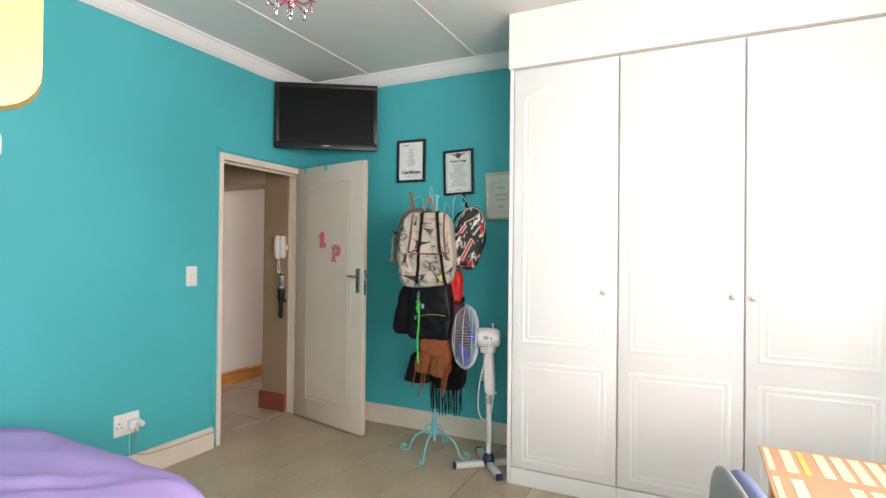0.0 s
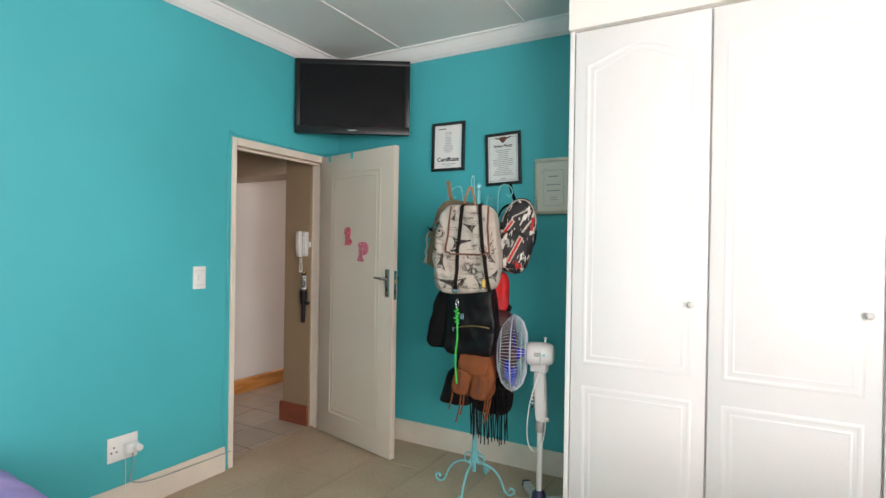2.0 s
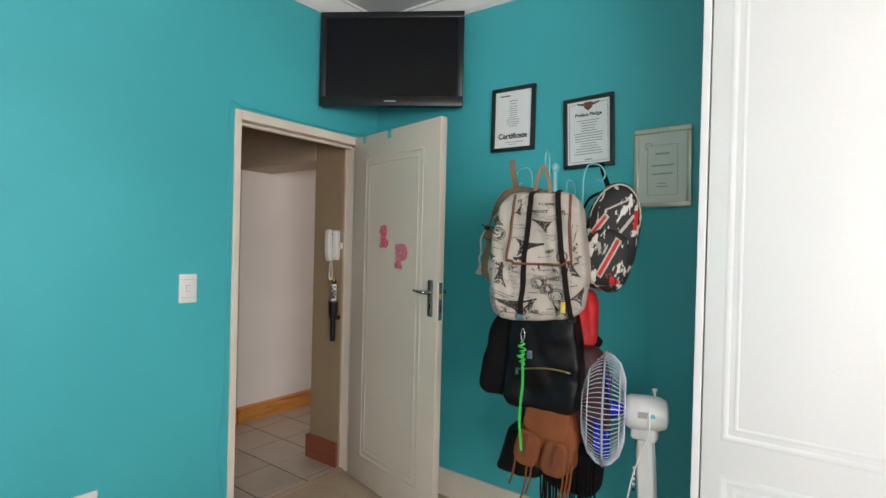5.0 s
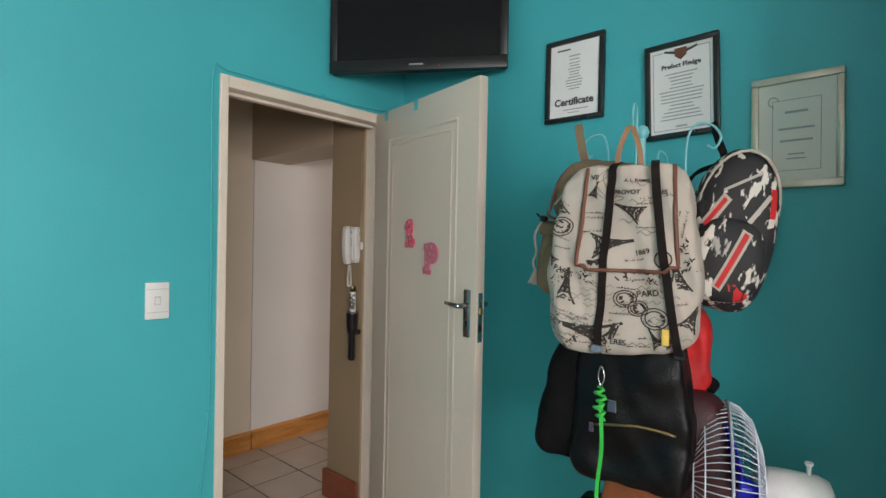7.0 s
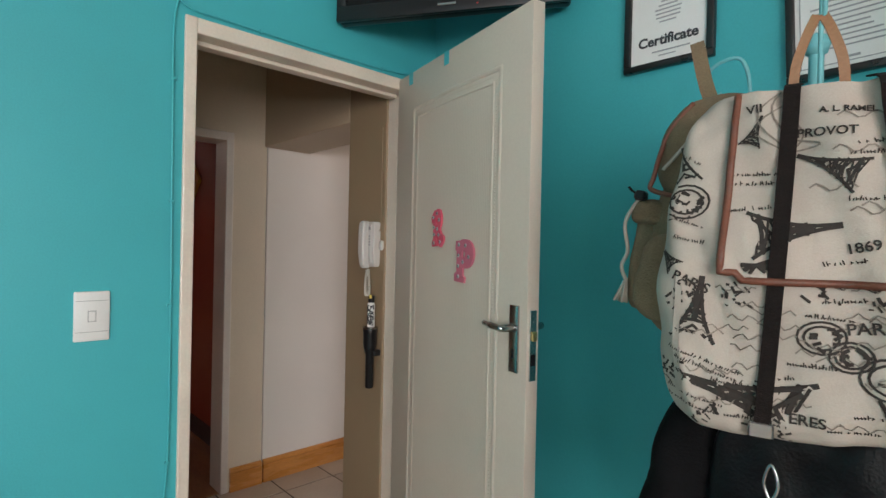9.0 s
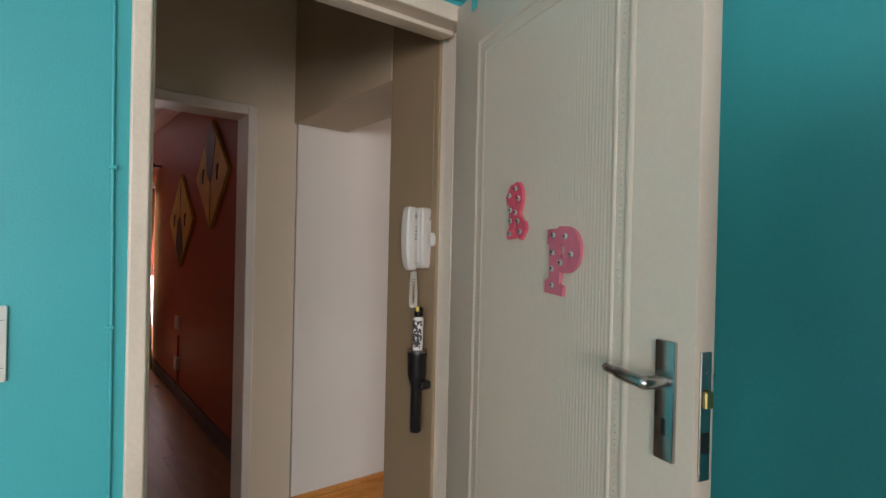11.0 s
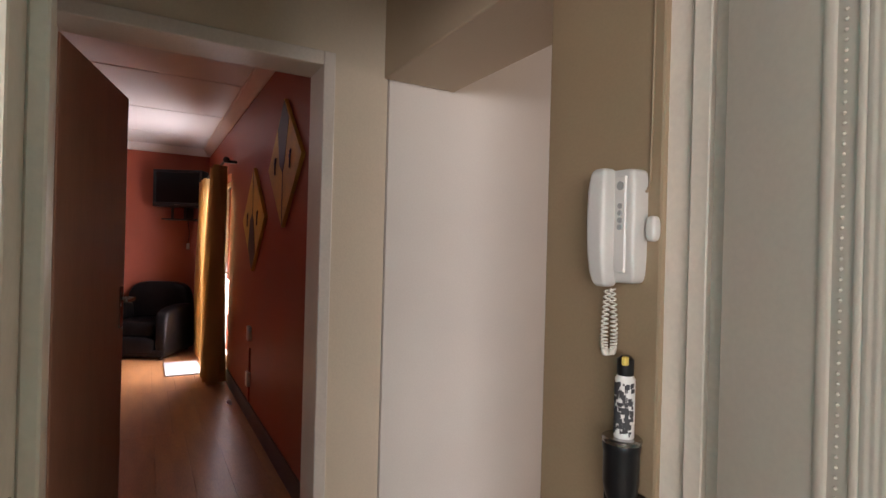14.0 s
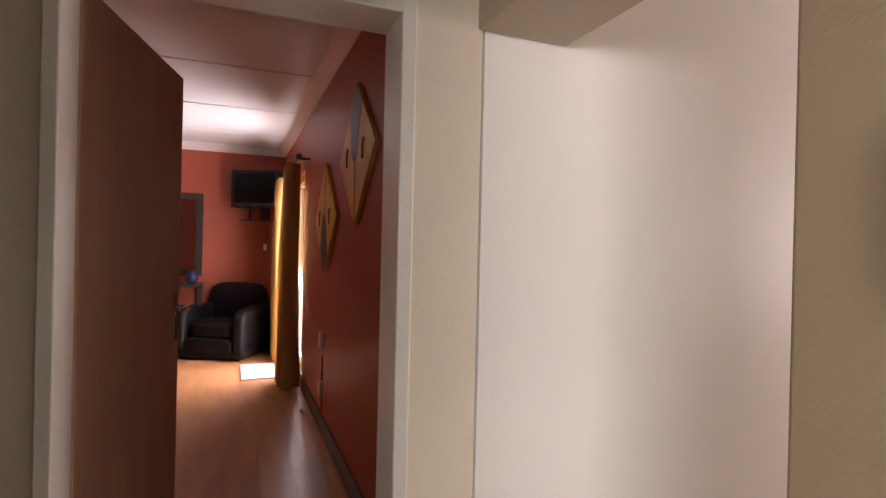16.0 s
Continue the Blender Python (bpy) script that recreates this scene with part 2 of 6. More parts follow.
def let_light_through(m, colour, share):
    """Thin cloth: part of the light passes."""
    n, l = m.node_tree.nodes, m.node_tree.links
    thin, mix = n.new("ShaderNodeBsdfTranslucent"), n.new("ShaderNodeMixShader")
    thin.inputs[0].default_value = (*colour, 1)
    mix.inputs[0].default_value = share
    l.new(n["Principled BSDF"].outputs[0], mix.inputs[1])
    l.new(thin.outputs[0], mix.inputs[2])
    l.new(mix.outputs[0], n["Material Output"].inputs[0])


let_light_through(M["curtain"], (0.62, 0.43, 0.19), 0.42)


# ---- building helpers ----
def box(bm, lo, hi, bevel=0.0, seg=1):
    ret = bmesh.ops.create_cube(bm, size=1.0)
    vs = ret["verts"]
    for v in vs:
        v.co = Vector([lo[i] + (v.co[i] + 0.5) * (hi[i] - lo[i]) for i in range(3)])
    if bevel:
        es = list({e for v in vs for e in v.link_edges})
        bmesh.ops.bevel(bm, geom=es, offset=bevel, segments=seg, affect="EDGES", profile=0.5)
    return bm


def boxes(*items, bevel=0.0, seg=1):
    bm = bmesh.new()
    for lo, hi in items:
        box(bm, lo, hi, bevel, seg)
    return bm


def link(name, bm, mat, smooth=False):
    me = bpy.data.meshes.new(name)
    bmesh.ops.recalc_face_normals(bm, faces=bm.faces[:])
    if smooth:
        for f in bm.faces:
            f.smooth = True
        if smooth == "auto":
            for e in bm.edges:
                if len(e.link_faces) == 2 and e.calc_face_angle(0) > radians(38):
                    e.smooth = False
    bm.to_mesh(me)
    bm.free()
    me.materials.append(mat)
    return new(name, me)


def setting(name, bm, mat, label="", smooth=False):
    return tagged(link(name, bm, mat, smooth), label, "", "", "structure")


def thing(name, label, category, at=(0, 0, 0), rz=0.0, group="", rx=0.0, ry=0.0):
    ob = new(name)
    ob.empty_display_size = 0.1
    ob.matrix_basis = pose(*at, rx, ry, rz)
    return tagged(ob, label, category, group)


def part(name, bm, mat, parent, label="", smooth=False):
    ob = link(name, bm, mat, smooth)
    ob.parent = parent
    return tagged(ob, label)


def lathe(profile, steps=24, axis="z"):
    """A turned body from (radius, height) pairs."""
    bm = bmesh.new()
    rings = []
    for r, h in profile:
        ring = []
        for k in range(steps):
            a = 2 * math.pi * k / steps
            c = (r * math.cos(a), r * math.sin(a), h)
            ring.append(bm.verts.new(c if axis == "z" else (c[2], c[0], c[1]) if axis == "x" else (c[0], c[2], c[1])))
        rings.append(ring)
    for a, b in zip(rings, rings[1:]):
        for k in range(steps):
            bm.faces.new((a[k], a[(k + 1) % steps], b[(k + 1) % steps], b[k]))
    for ring in (rings[0], rings[-1]):
        bm.faces.new(ring)
    return bm


def tube(points, r, sides=6, bm=None, closed=False):
    """A round bar along points; r is one radius or one per point."""
    bm = bm or bmesh.new()
    pts = [Vector(p) for p in points]
    n = len(pts)
    rs = r if isinstance(r, (list, tuple)) else [r] * n
    rings, side = [], None
    for i, p in enumerate(pts):
        d = (pts[(i + 1) % n] - pts[i - 1]) if closed else pts[min(i + 1, n - 1)] - pts[max(i - 1, 0)]
        d = d.normalized() if d.length > 1e-9 else Vector((0, 0, 1))
        if side is None:
            side = d.cross(Vector((0, 0, 1)) if abs(d.z) < 0.9 else Vector((1, 0, 0))).normalized()
        else:
            side = (side - d * side.dot(d)).normalized()
        up = d.cross(side)
        rings.append([bm.verts.new(p + rs[i] * (math.cos(2 * math.pi * k / sides) * side + math.sin(2 * math.pi * k / sides) * up)) for k in range(sides)])
    pairs = list(zip(rings, rings[1:])) + ([(rings[-1], rings[0])] if closed else [])
    for a, b in pairs:
        for k in range(sides):
            bm.faces.new((a[k], a[(k + 1) % sides], b[(k + 1) % sides], b[k]))
    if not closed:
        bm.faces.new(rings[0][::-1])
        bm.faces.new(rings[-1])
    return bm


def smooth_path(points, steps=6):
    """A rounder line through points (Catmull-Rom)."""
    p = [Vector(q) for q in points]
    p = [2 * p[0] - p[1]] + p + [2 * p[-1] - p[-2]]
    out = []
    for i in range(1, len(p) - 2):
        for k in range(steps):
            t = k / steps
            out.append(0.5 * (2 * p[i] + (p[i + 1] - p[i - 1]) * t + (2 * p[i - 1] - 5 * p[i] + 4 * p[i + 1] - p[i + 2]) * t * t + (3 * p[i] - p[i - 1] - 3 * p[i + 1] + p[i + 2]) * t ** 3))
    return out + [p[-2]]


def ribbon(points, wide, thick, across=(1, 0, 0), bm=None):
    """A flat strap along points with its width along 'across'."""
    bm = bm or bmesh.new()
    pts, side = [Vector(p) for p in points], Vector(across).normalized()
    rings = []
    for i, p in enumerate(pts):
        d = (pts[min(i + 1, len(pts) - 1)] - pts[max(i - 1, 0)]).normalized()
        s = (side - d * side.dot(d)).normalized()
        u = d.cross(s)
        rings.append([bm.verts.new(p + s * a * wide / 2 + u * b * thick / 2) for a, b in ((-1, -1), (1, -1), (1, 1), (-1, 1))])
    for a, b in zip(rings, rings[1:]):
        for k in range(4):
            bm.faces.new((a[k], a[(k + 1) % 4], b[(k + 1) % 4], b[k]))
    bm.faces.new(rings[0][::-1])
    bm.faces.new(rings[-1])
    return bm


def soft_box(w, d, h, e=4.0, cuts=14, shape=None, lump=0.0, seed=0, freq=7.0):
    """A stuffed box about (0,0,0): superellipsoid with exponent e; shape(u) bends a point of the -1..1 cube space."""
    bm = bmesh.new()
    bmesh.ops.create_cube(bm, size=2.0)
    bmesh.ops.subdivide_edges(bm, edges=bm.edges[:], cuts=cuts, use_grid_fill=True)
    for v in bm.verts:
        c = v.co.copy()
        k = (abs(c.x) ** e + abs(c.y) ** e + abs(c.z) ** e) ** (1 / e)
        c = c / k
        if shape:
            c = Vector(shape(c))
        c = Vector((c.x * w / 2, c.y * d / 2, c.z * h / 2))
        if lump:
            c += noise.noise_vector(c * freq + Vector((seed * 3.7, seed, 0))) * lump
            c += noise.noise_vector(c * freq * 2.7 + Vector((seed, 0, seed * 2.1))) * lump * 0.4
        v.co = c
    return bm


def moved(bm, m):
    bmesh.ops.transform(bm, matrix=m, verts=bm.verts[:])
    return bm


def ridge(points, wide, high, bm=None, normal=(0, -1, 0)):
    """A closed raised moulding with a rounded section that follows points lying in one plane."""
    bm = bm or bmesh.new()
    nrm = Vector(normal)
    pts = [Vector(p) for p in points]
    n = len(pts)
    section = ((-0.5, 0), (-0.32, 0.75), (0, 1), (0.32, 0.75), (0.5, 0))
    rings = []
    for i, p in enumerate(pts):
        d1, d2 = (p - pts[i - 1]).normalized(), (pts[(i + 1) % n] - p).normalized()
        d = (d1 + d2).normalized()
        s = d.cross(nrm).normalized()
        grow = min(1 / max(0.3, d.dot(d2)), 2.0)
        rings.append([bm.verts.new(p + s * a * wide * grow + nrm * b * high) for a, b in section])
    for i in range(n):
        a, b = rings[i], rings[(i + 1) % n]
        for k in range(len(section) - 1):
            bm.faces.new((a[k], a[k + 1], b[k + 1], b[k]))
    return bm


def lettering(text, size, thick=0.0006, bold=0.0, centre=True):
    """Words as a mesh in the x-z plane, facing -y."""
    cu = bpy.data.curves.new("lettering", "FONT")
    cu.body, cu.size, cu.extrude, cu.offset = text, size, thick, bold
    cu.align_x = "CENTER" if centre else "LEFT"
    cu.resolution_u = 3
    ob = bpy.data.objects.new("lettering", cu)
    scene.collection.objects.link(ob)
    me = bpy.data.meshes.new_from_object(ob)
    bm = bmesh.new()
    bm.from_mesh(me)
    bpy.data.objects.remove(ob)
    bpy.data.meshes.remove(me)
    bpy.data.curves.remove(cu)
    return moved(bm, pose(0, 0, 0, 90, 0, 0))


def slab(points, y0, y1, bm=None):
    """A flat plate: an outline of (x, z) pairs between two y."""
    bm = bm or bmesh.new()
    a = [bm.verts.new((x, y0, z)) for x, z in points]
    b = [bm.verts.new((x, y1, z)) for x, z in points]
    n = len(points)
    bm.faces.new(a)
    bm.faces.new(b[::-1])
    for k in range(n):
        bm.faces.new((a[k], b[k], b[(k + 1) % n], a[(k + 1) % n]))
    return bm


def sweep(section, path_pts, bm=None):
    """Pushes a closed (out, up) section along a level straight line; out is to the right of travel."""
    bm = bm or bmesh.new()
    a, b = Vector(path_pts[0]), Vector(path_pts[1])
    d = (b - a).normalized()
    out = Vector((d.y, -d.x, 0))
    r1 = [bm.verts.new(a + out * o + Vector((0, 0, u))) for o, u in section]
    r2 = [bm.verts.new(b + out * o + Vector((0, 0, u))) for o, u in section]
    n = len(section)
    for k in range(n):
        bm.faces.new((r1[k], r1[(k + 1) % n], r2[(k + 1) % n], r2[k]))
    bm.faces.new(r1[::-1])
    bm.faces.new(r2)
    return bm


# ---- plan ----
XW, XE, YN, YS, ZC = -2.30, 2.25, 4.47, -1.45, 2.785  # bedroom
XH, XL = -2.425, -3.59                                 # hall
YP, YP2, ZB, ZH = 4.32, 4.61, 1.945, 2.55             # pier and beam, hall ceiling
LW, LYN, LYS, LZ = -9.60, 4.33, -0.6, 2.60            # lounge
D0, D1, DH = 3.512, 4.334, 2.012                      # bedroom doorway
E0, E1, EH = 3.358, 4.108, 1.962                      # lounge doorway

# Bedroom shell
setting("wall_west", boxes(((XH, YS, 0), (XW, D0, ZC)), ((XH, D1, 0), (XW, YP2 - 0.004, ZC)), ((XH, D0, DH), (XW, D1, ZC))), M["teal"], "smooth teal painted plaster wall")
setting("wall_north", boxes(((XW, YN, 0), (XE, YN + 0.15, ZC))), M["teal"], "smooth teal painted plaster wall")
w0, w1, wz0, wz1 = -1.20, 2.20, 0.95, 2.25
setting("wall_east", boxes(((XE, YS, 0), (XE + 0.2, w0, ZC)), ((XE, w1, 0), (XE + 0.2, YN, ZC)), ((XE, w0, 0), (XE + 0.2, w1, wz0)), ((XE, w0, wz1), (XE + 0.2, w1, ZC))), M["teal"], "teal painted wall with a wide window")
v0, v1 = 0.0, 1.5
setting("wall_south", boxes(((XH, YS - 0.2, 0), (v0, YS, ZC)), ((v1, YS - 0.2, 0), (XE + 0.2, YS, ZC)), ((v0, YS - 0.2, 0), (v1, YS, wz0)), ((v0, YS - 0.2, wz1), (v1, YS, ZC))), M["teal"], "teal painted wall with a window")
bm = boxes(((XW, YS, ZC), (XE, YN, ZC + 0.12)))
for x in (-1.68, -0.755, 0.17, 1.095):
    box(bm, (x - 0.011, YS, ZC - 0.006), (x + 0.011, YN, ZC + 0.01), 0.003)
setting("ceiling", bm, M["ceiling"], "white ceiling boards with thin cover strips")
cs = [(0, -0.092), (0.010, -0.092), (0.014, -0.086), (0.028, -0.077), (0.048, -0.054), (0.064, -0.030), (0.074, -0.014), (0.086, -0.012), (0.086, 0), (0, 0)]
bm = bmesh.new()
sweep(cs, ((XW, YS, ZC), (XW, YN, ZC)), bm)
sweep(cs, ((XW, YN, ZC), (-0.335, YN, ZC)), bm)
sweep(cs, ((XE, YS, ZC), (XW, YS, ZC)), bm)
setting("cornice", bm, M["cornice"], "white coved plaster cornice")
sk = [(0, 0), (0.018, 0), (0.018, 0.105), (0.013, 0.118), (0.013, 0.128), (0.006, 0.145), (0, 0.145)]
bm = bmesh.new()
sweep(sk, ((XW, YS, 0), (XW, D0 - 0.05, 0)), bm)
sweep(sk, ((XW, YN, 0), (-0.335, YN, 0)), bm)
sweep(sk, ((XE, YS, 0), (XW, YS, 0)), bm)
setting("baseboard", bm, M["trim"], "cream painted skirting board", "auto")


def window(name, lo, hi, y_in, along, label):
    """A painted window of two sashes; along is 'x' or 'y', y_in the place of the pane."""
    t = tagged(new(name), label, "window", "", "structure")
    mid = (lo[0] + hi[0]) / 2

    def bar(a0, a1, z0, z1, nm, d=0.03):
        b = ((a0, y_in - d, z0), (a1, y_in + d, z1)) if along == "x" else ((y_in - d, a0, z0), (y_in + d, a1, z1))
        return part(nm, boxes(b, bevel=0.004), M["white_plastic"], t)

    f = 0.05
    bar(lo[0], hi[0], lo[1], lo[1] + f, "window_frame")
    bar(lo[0], hi[0], hi[1] - f, hi[1], "window_frame")
    for a in (lo[0], mid - f / 2, hi[0] - f):
        bar(a, a + f, lo[1] + f, hi[1] - f, "window_frame")
    for a0, a1 in ((lo[0] + f, mid - f / 2), (mid + f / 2, hi[0] - f)):
        pane = bar(a0, a1, lo[1] + f, hi[1] - f, "pane", 0.003)
        pane.data.materials[0] = M["pane"]
        pane.visible_shadow = False
    return t


window("window_1", (w0, wz0), (w1, wz1), XE + 0.13, "y", "white framed bedroom window in the teal wall")
window("window_2", (v0, wz0), (v1, wz1), YS - 0.13, "x", "white framed bedroom window in the teal wall")

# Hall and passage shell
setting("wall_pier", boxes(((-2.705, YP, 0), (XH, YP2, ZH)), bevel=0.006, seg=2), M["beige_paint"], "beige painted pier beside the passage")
# Split from the pier to carry the colour lightened for its lit soffit.
setting("passage_beam", boxes(((XL, YP + 0.0005, ZB), (-2.7055, YP2, ZH)), bevel=0.006, seg=2), M["lit_beam_paint"], "beam over the passage, its cream lightened for the bright soffit")
setting("wall_lounge_side", boxes(((XL - 0.15, 1.9, 0), (XL, E0, ZH)), ((XL - 0.15, E1, 0), (XL, YP + 0.016, ZH)), ((XL - 0.15, E0, EH), (XL, E1, ZH))), M["cream_wall"], "cream painted hall wall with a doorway")
setting("wall_passage_west", boxes(((XL - 0.165, YP + 0.026, 0), (XL - 0.004, 8.0, ZH))), M["white_paint"], "off-white painted passage wall")
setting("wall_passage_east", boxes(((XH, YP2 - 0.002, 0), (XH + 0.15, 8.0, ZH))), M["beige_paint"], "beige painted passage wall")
# Unseen closing wall, its opening left for the added fill lamp.
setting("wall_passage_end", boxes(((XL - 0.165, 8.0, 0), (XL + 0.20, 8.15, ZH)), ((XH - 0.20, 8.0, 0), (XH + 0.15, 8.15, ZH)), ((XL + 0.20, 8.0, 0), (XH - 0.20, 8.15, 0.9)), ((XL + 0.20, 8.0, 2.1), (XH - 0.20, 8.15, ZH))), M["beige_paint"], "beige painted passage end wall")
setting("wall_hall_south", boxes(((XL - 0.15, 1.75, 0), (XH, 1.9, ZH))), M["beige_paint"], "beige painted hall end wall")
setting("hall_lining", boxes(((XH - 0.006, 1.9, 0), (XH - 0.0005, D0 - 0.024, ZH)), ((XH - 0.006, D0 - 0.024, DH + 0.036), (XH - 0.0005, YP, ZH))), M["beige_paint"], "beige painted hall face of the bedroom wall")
setting("hall_ceiling", boxes(((XL - 0.165, 1.75, ZH), (XH, 8.15, ZH + 0.1))), M["ceiling"], "white hall ceiling")
hs = [(0, 0), (0.020, 0), (0.020, 0.095), (0.016, 0.102), (0.020, 0.108), (0.016, 0.122), (0.006, 0.130), (0, 0.130)]
bm = bmesh.new()
sweep(hs, ((XL, E1 + 0.045, 0), (XL, YP + 0.014, 0)), bm)
sweep(hs, ((XL - 0.004, YP + 0.026, 0), (XL - 0.004, 8.0, 0)), bm)
sweep(hs, ((XL, 1.9, 0), (XL, E0 - 0.045, 0)), bm)
setting("hall_baseboard", bm, M["pine"], "varnished pine skirting board", "auto")
ps = [(0, 0), (0.018, 0), (0.018, 0.145), (0.012, 0.152), (0, 0.152)]
bm = bmesh.new()
sweep(ps, ((XH - 0.010, YP, 0), (-2.705, YP, 0))[::-1], bm)
sweep(ps, ((-2.705, YP2, 0), (-2.705, YP - 0.018, 0)), bm)
setting("pier_baseboard", bm, M["redwood"], "dark red stained wooden skirting round the pier", "auto")

# Added window, not known to exist; it goes with the passage fill lamp.
window("added_window_4", (XL + 0.20, 0.9), (XH - 0.20, 2.1), 8.08, "x", "added white framed window at the unseen end of the passage")

# Lounge shell
q0, q1, qz = -8.75, -7.45, 2.06
setting("wall_lounge_north", boxes(((LW, LYN, 0), (q0, LYN + 0.2, LZ + 0.1)), ((q1, LYN, 0), (XL - 0.166, LYN + 0.2, LZ + 0.1)), ((q0, LYN, qz), (q1, LYN + 0.2, LZ + 0.1))), M["rust"], "rust red painted lounge wall")
setting("wall_lounge_west", boxes(((LW - 0.15, LYS, 0), (LW, LYN + 0.2, LZ + 0.1))), M["rust"], "rust red painted lounge wall")
setting("wall_lounge_south", boxes(((LW - 0.15, LYS - 0.15, 0), (XL, LYS, LZ + 0.1))), M["rust"], "rust red painted lounge wall")
setting("wall_lounge_east", boxes(((XL - 0.165, LYS, 0), (XL - 0.152, E0 - 0.04, LZ)), ((XL - 0.165, E1 + 0.04, 0), (XL - 0.152, LYN, LZ)), ((XL - 0.165, E0 - 0.04, EH + 0.04), (XL - 0.152, E1 + 0.04, LZ)), ((XL - 0.152, LYS, 0), (XL, 1.75, LZ))), M["rust"], "rust red painted lounge wall")
bm = boxes(((LW, LYS, LZ), (XL - 0.165, LYN, LZ + 0.1)))
for x in (-8.7, -7.5, -6.3, -5.1):
    box(bm, (x - 0.012, LYS, LZ - 0.006), (x + 0.012, LYN, LZ + 0.01), 0.003)
setting("lounge_ceiling", bm, M["ceiling"], "white lounge ceiling boards with cover strips")
bm = bmesh.new()
sweep(cs, ((LW, LYN, LZ), (XL - 0.165, LYN, LZ)), bm)
sweep(cs, ((LW, LYS, LZ), (LW, LYN, LZ)), bm)
setting("lounge_cornice", bm, M["cornice"], "white coved lounge cornice")
ls = [(0, 0), (0.02, 0), (0.02, 0.10), (0.012, 0.115), (0, 0.115)]
bm = bmesh.new()
sweep(ls, ((q1 + 0.02, LYN, 0), (XL - 0.165, LYN, 0)), bm)
sweep(ls, ((LW, LYN, 0), (q0 - 0.02, LYN, 0)), bm)
sweep(ls, ((LW, LYS, 0), (LW, LYN, 0)), bm)
setting("lounge_baseboard", bm, M["skirting_dark"], "dark grey lounge skirting board", "auto")

# Floors: beds under the tiles and boards
setting("floor_bedroom", boxes(((XH, YS, -0.12), (XE, YN, -0.004))), M["grout"], "beige tiled bedroom floor")
setting("floor_hall", boxes(((XL - 0.165, 1.75, -0.12), (XH, 8.0, -0.004))), M["grout"], "grey-beige tiled hall floor")
setting("floor_lounge", boxes(((LW, LYS, -0.12), (XL - 0.165, LYN + 0.2, -0.004))), M["dark_wood"], "brown laminate lounge floor")
setting("ground", boxes(((-400, -400, -0.5), (400, 400, -0.3))), M["ground"], "dry garden ground")
setting("garden_wall", boxes(((-30, 16, -0.3), (20, 16.2, 1.7))), M["plaster_out"], "pale plastered garden wall")
bm = boxes(((LW - 0.15, LYS - 0.15, LZ + 0.12), (XH, 8.15, LZ + 0.3)), ((XH + 0.16, YS - 0.2, ZC + 0.13), (XE + 0.2, YN + 0.15, ZC + 0.3)))
setting("roof_slab", bm, M["plaster_out"], "plastered roof slab")


def door_frame(name, x0, x1, y0, y1, h, face, mat, label):
    """A painted frame round a doorway in a wall between x0 and x1, with a stop inside."""
    t = tagged(new(name), label, "door frame", "", "structure")
    p = 0.010
    for a, b in ((y0 - face * 0.62, y0 + 0.012), (y1 - 0.005, y1 + face)):
        part("jamb", boxes(((x0 - p * 0.2, a, 0), (x1 + p, b, h + face)), bevel=0.004, seg=2), mat, t)
    part("head", boxes(((x0 - p * 0.2 + 0.001, y0 + 0.012, h - 0.012), (x1 + p - 0.001, y1 - 0.005, h + face)), bevel=0.004, seg=2), mat, t)
    return t


f1 = door_frame("door_frame_1", XH - 0.008, XW, D0, D1, DH, 0.035, M["trim"], "cream painted door frame with worn edges")
xs = XW - 0.045
part("stop", boxes(((xs - 0.03, D0 + 0.012, 0), (xs, D0 + 0.026, DH - 0.014)), ((xs - 0.03, D1 - 0.019, 0), (xs, D1 - 0.005, DH - 0.014)), ((xs - 0.03, D0 + 0.027, DH - 0.027), (xs, D1 - 0.027, DH - 0.013)), bevel=0.002), M["trim"], f1)
part("strike_plate", boxes(((XW - 0.028, D0 + 0.0115, 1.01), (XW - 0.004, D0 + 0.0135, 1.17))), M["chrome"], f1, "worn steel strike plate")
f2 = door_frame("door_frame_2", XL - 0.155, XL, E0, E1, EH, 0.035, M["pale_trim"], "cream painted lounge door frame")

# ---- bedroom door ----
HX, HY = -2.293, 4.318
LEAF = 0.815
ang = math.degrees(math.atan2(-0.182, 0.79))
door = tagged(thing("door_1", "cream painted open bedroom door with ribbed panel", "door", (HX, HY, 0.012), ang), kind="structure")
LT, LH = 0.040, 2.026
part("leaf", boxes(((0.004, -LT, 0), (LEAF, 0, LH)), bevel=0.003, seg=2), M["door_paint"], door, smooth="auto")
px0, px1, pz0, pz1 = 0.135, 0.690, 0.16, 1.895


def panel_line(x0, x1, z0, z1, y, rise=0.0, n=14):
    pts = [(x0, y, z0), (x1, y, z0), (x1, y, z1)]
    if rise:
        for k in range(1, n):
            u = k / n
            pts.append((x1 + (x0 - x1) * u, y, z1 + rise * math.sin(math.pi * u) ** 1.5))
    pts.append((x0, y, z1))
    return pts


part("moulding", ridge(panel_line(px0 + 0.01, px1 - 0.01, pz0, pz1 - 0.01, -LT, 0.006), 0.016, 0.004), M["door_paint"], door, smooth=True)
part("moulding", ridge(panel_line(px0 + 0.045, px1 - 0.045, pz0 + 0.035, pz1 - 0.045, -LT, 0.006), 0.010, 0.003), M["door_paint"], door, smooth=True)
bm = bmesh.new()
ribs = 50
xa, xb, za, zb = px0 + 0.052, px1 - 0.052, pz0 + 0.045, pz1 - 0.052
cols = []
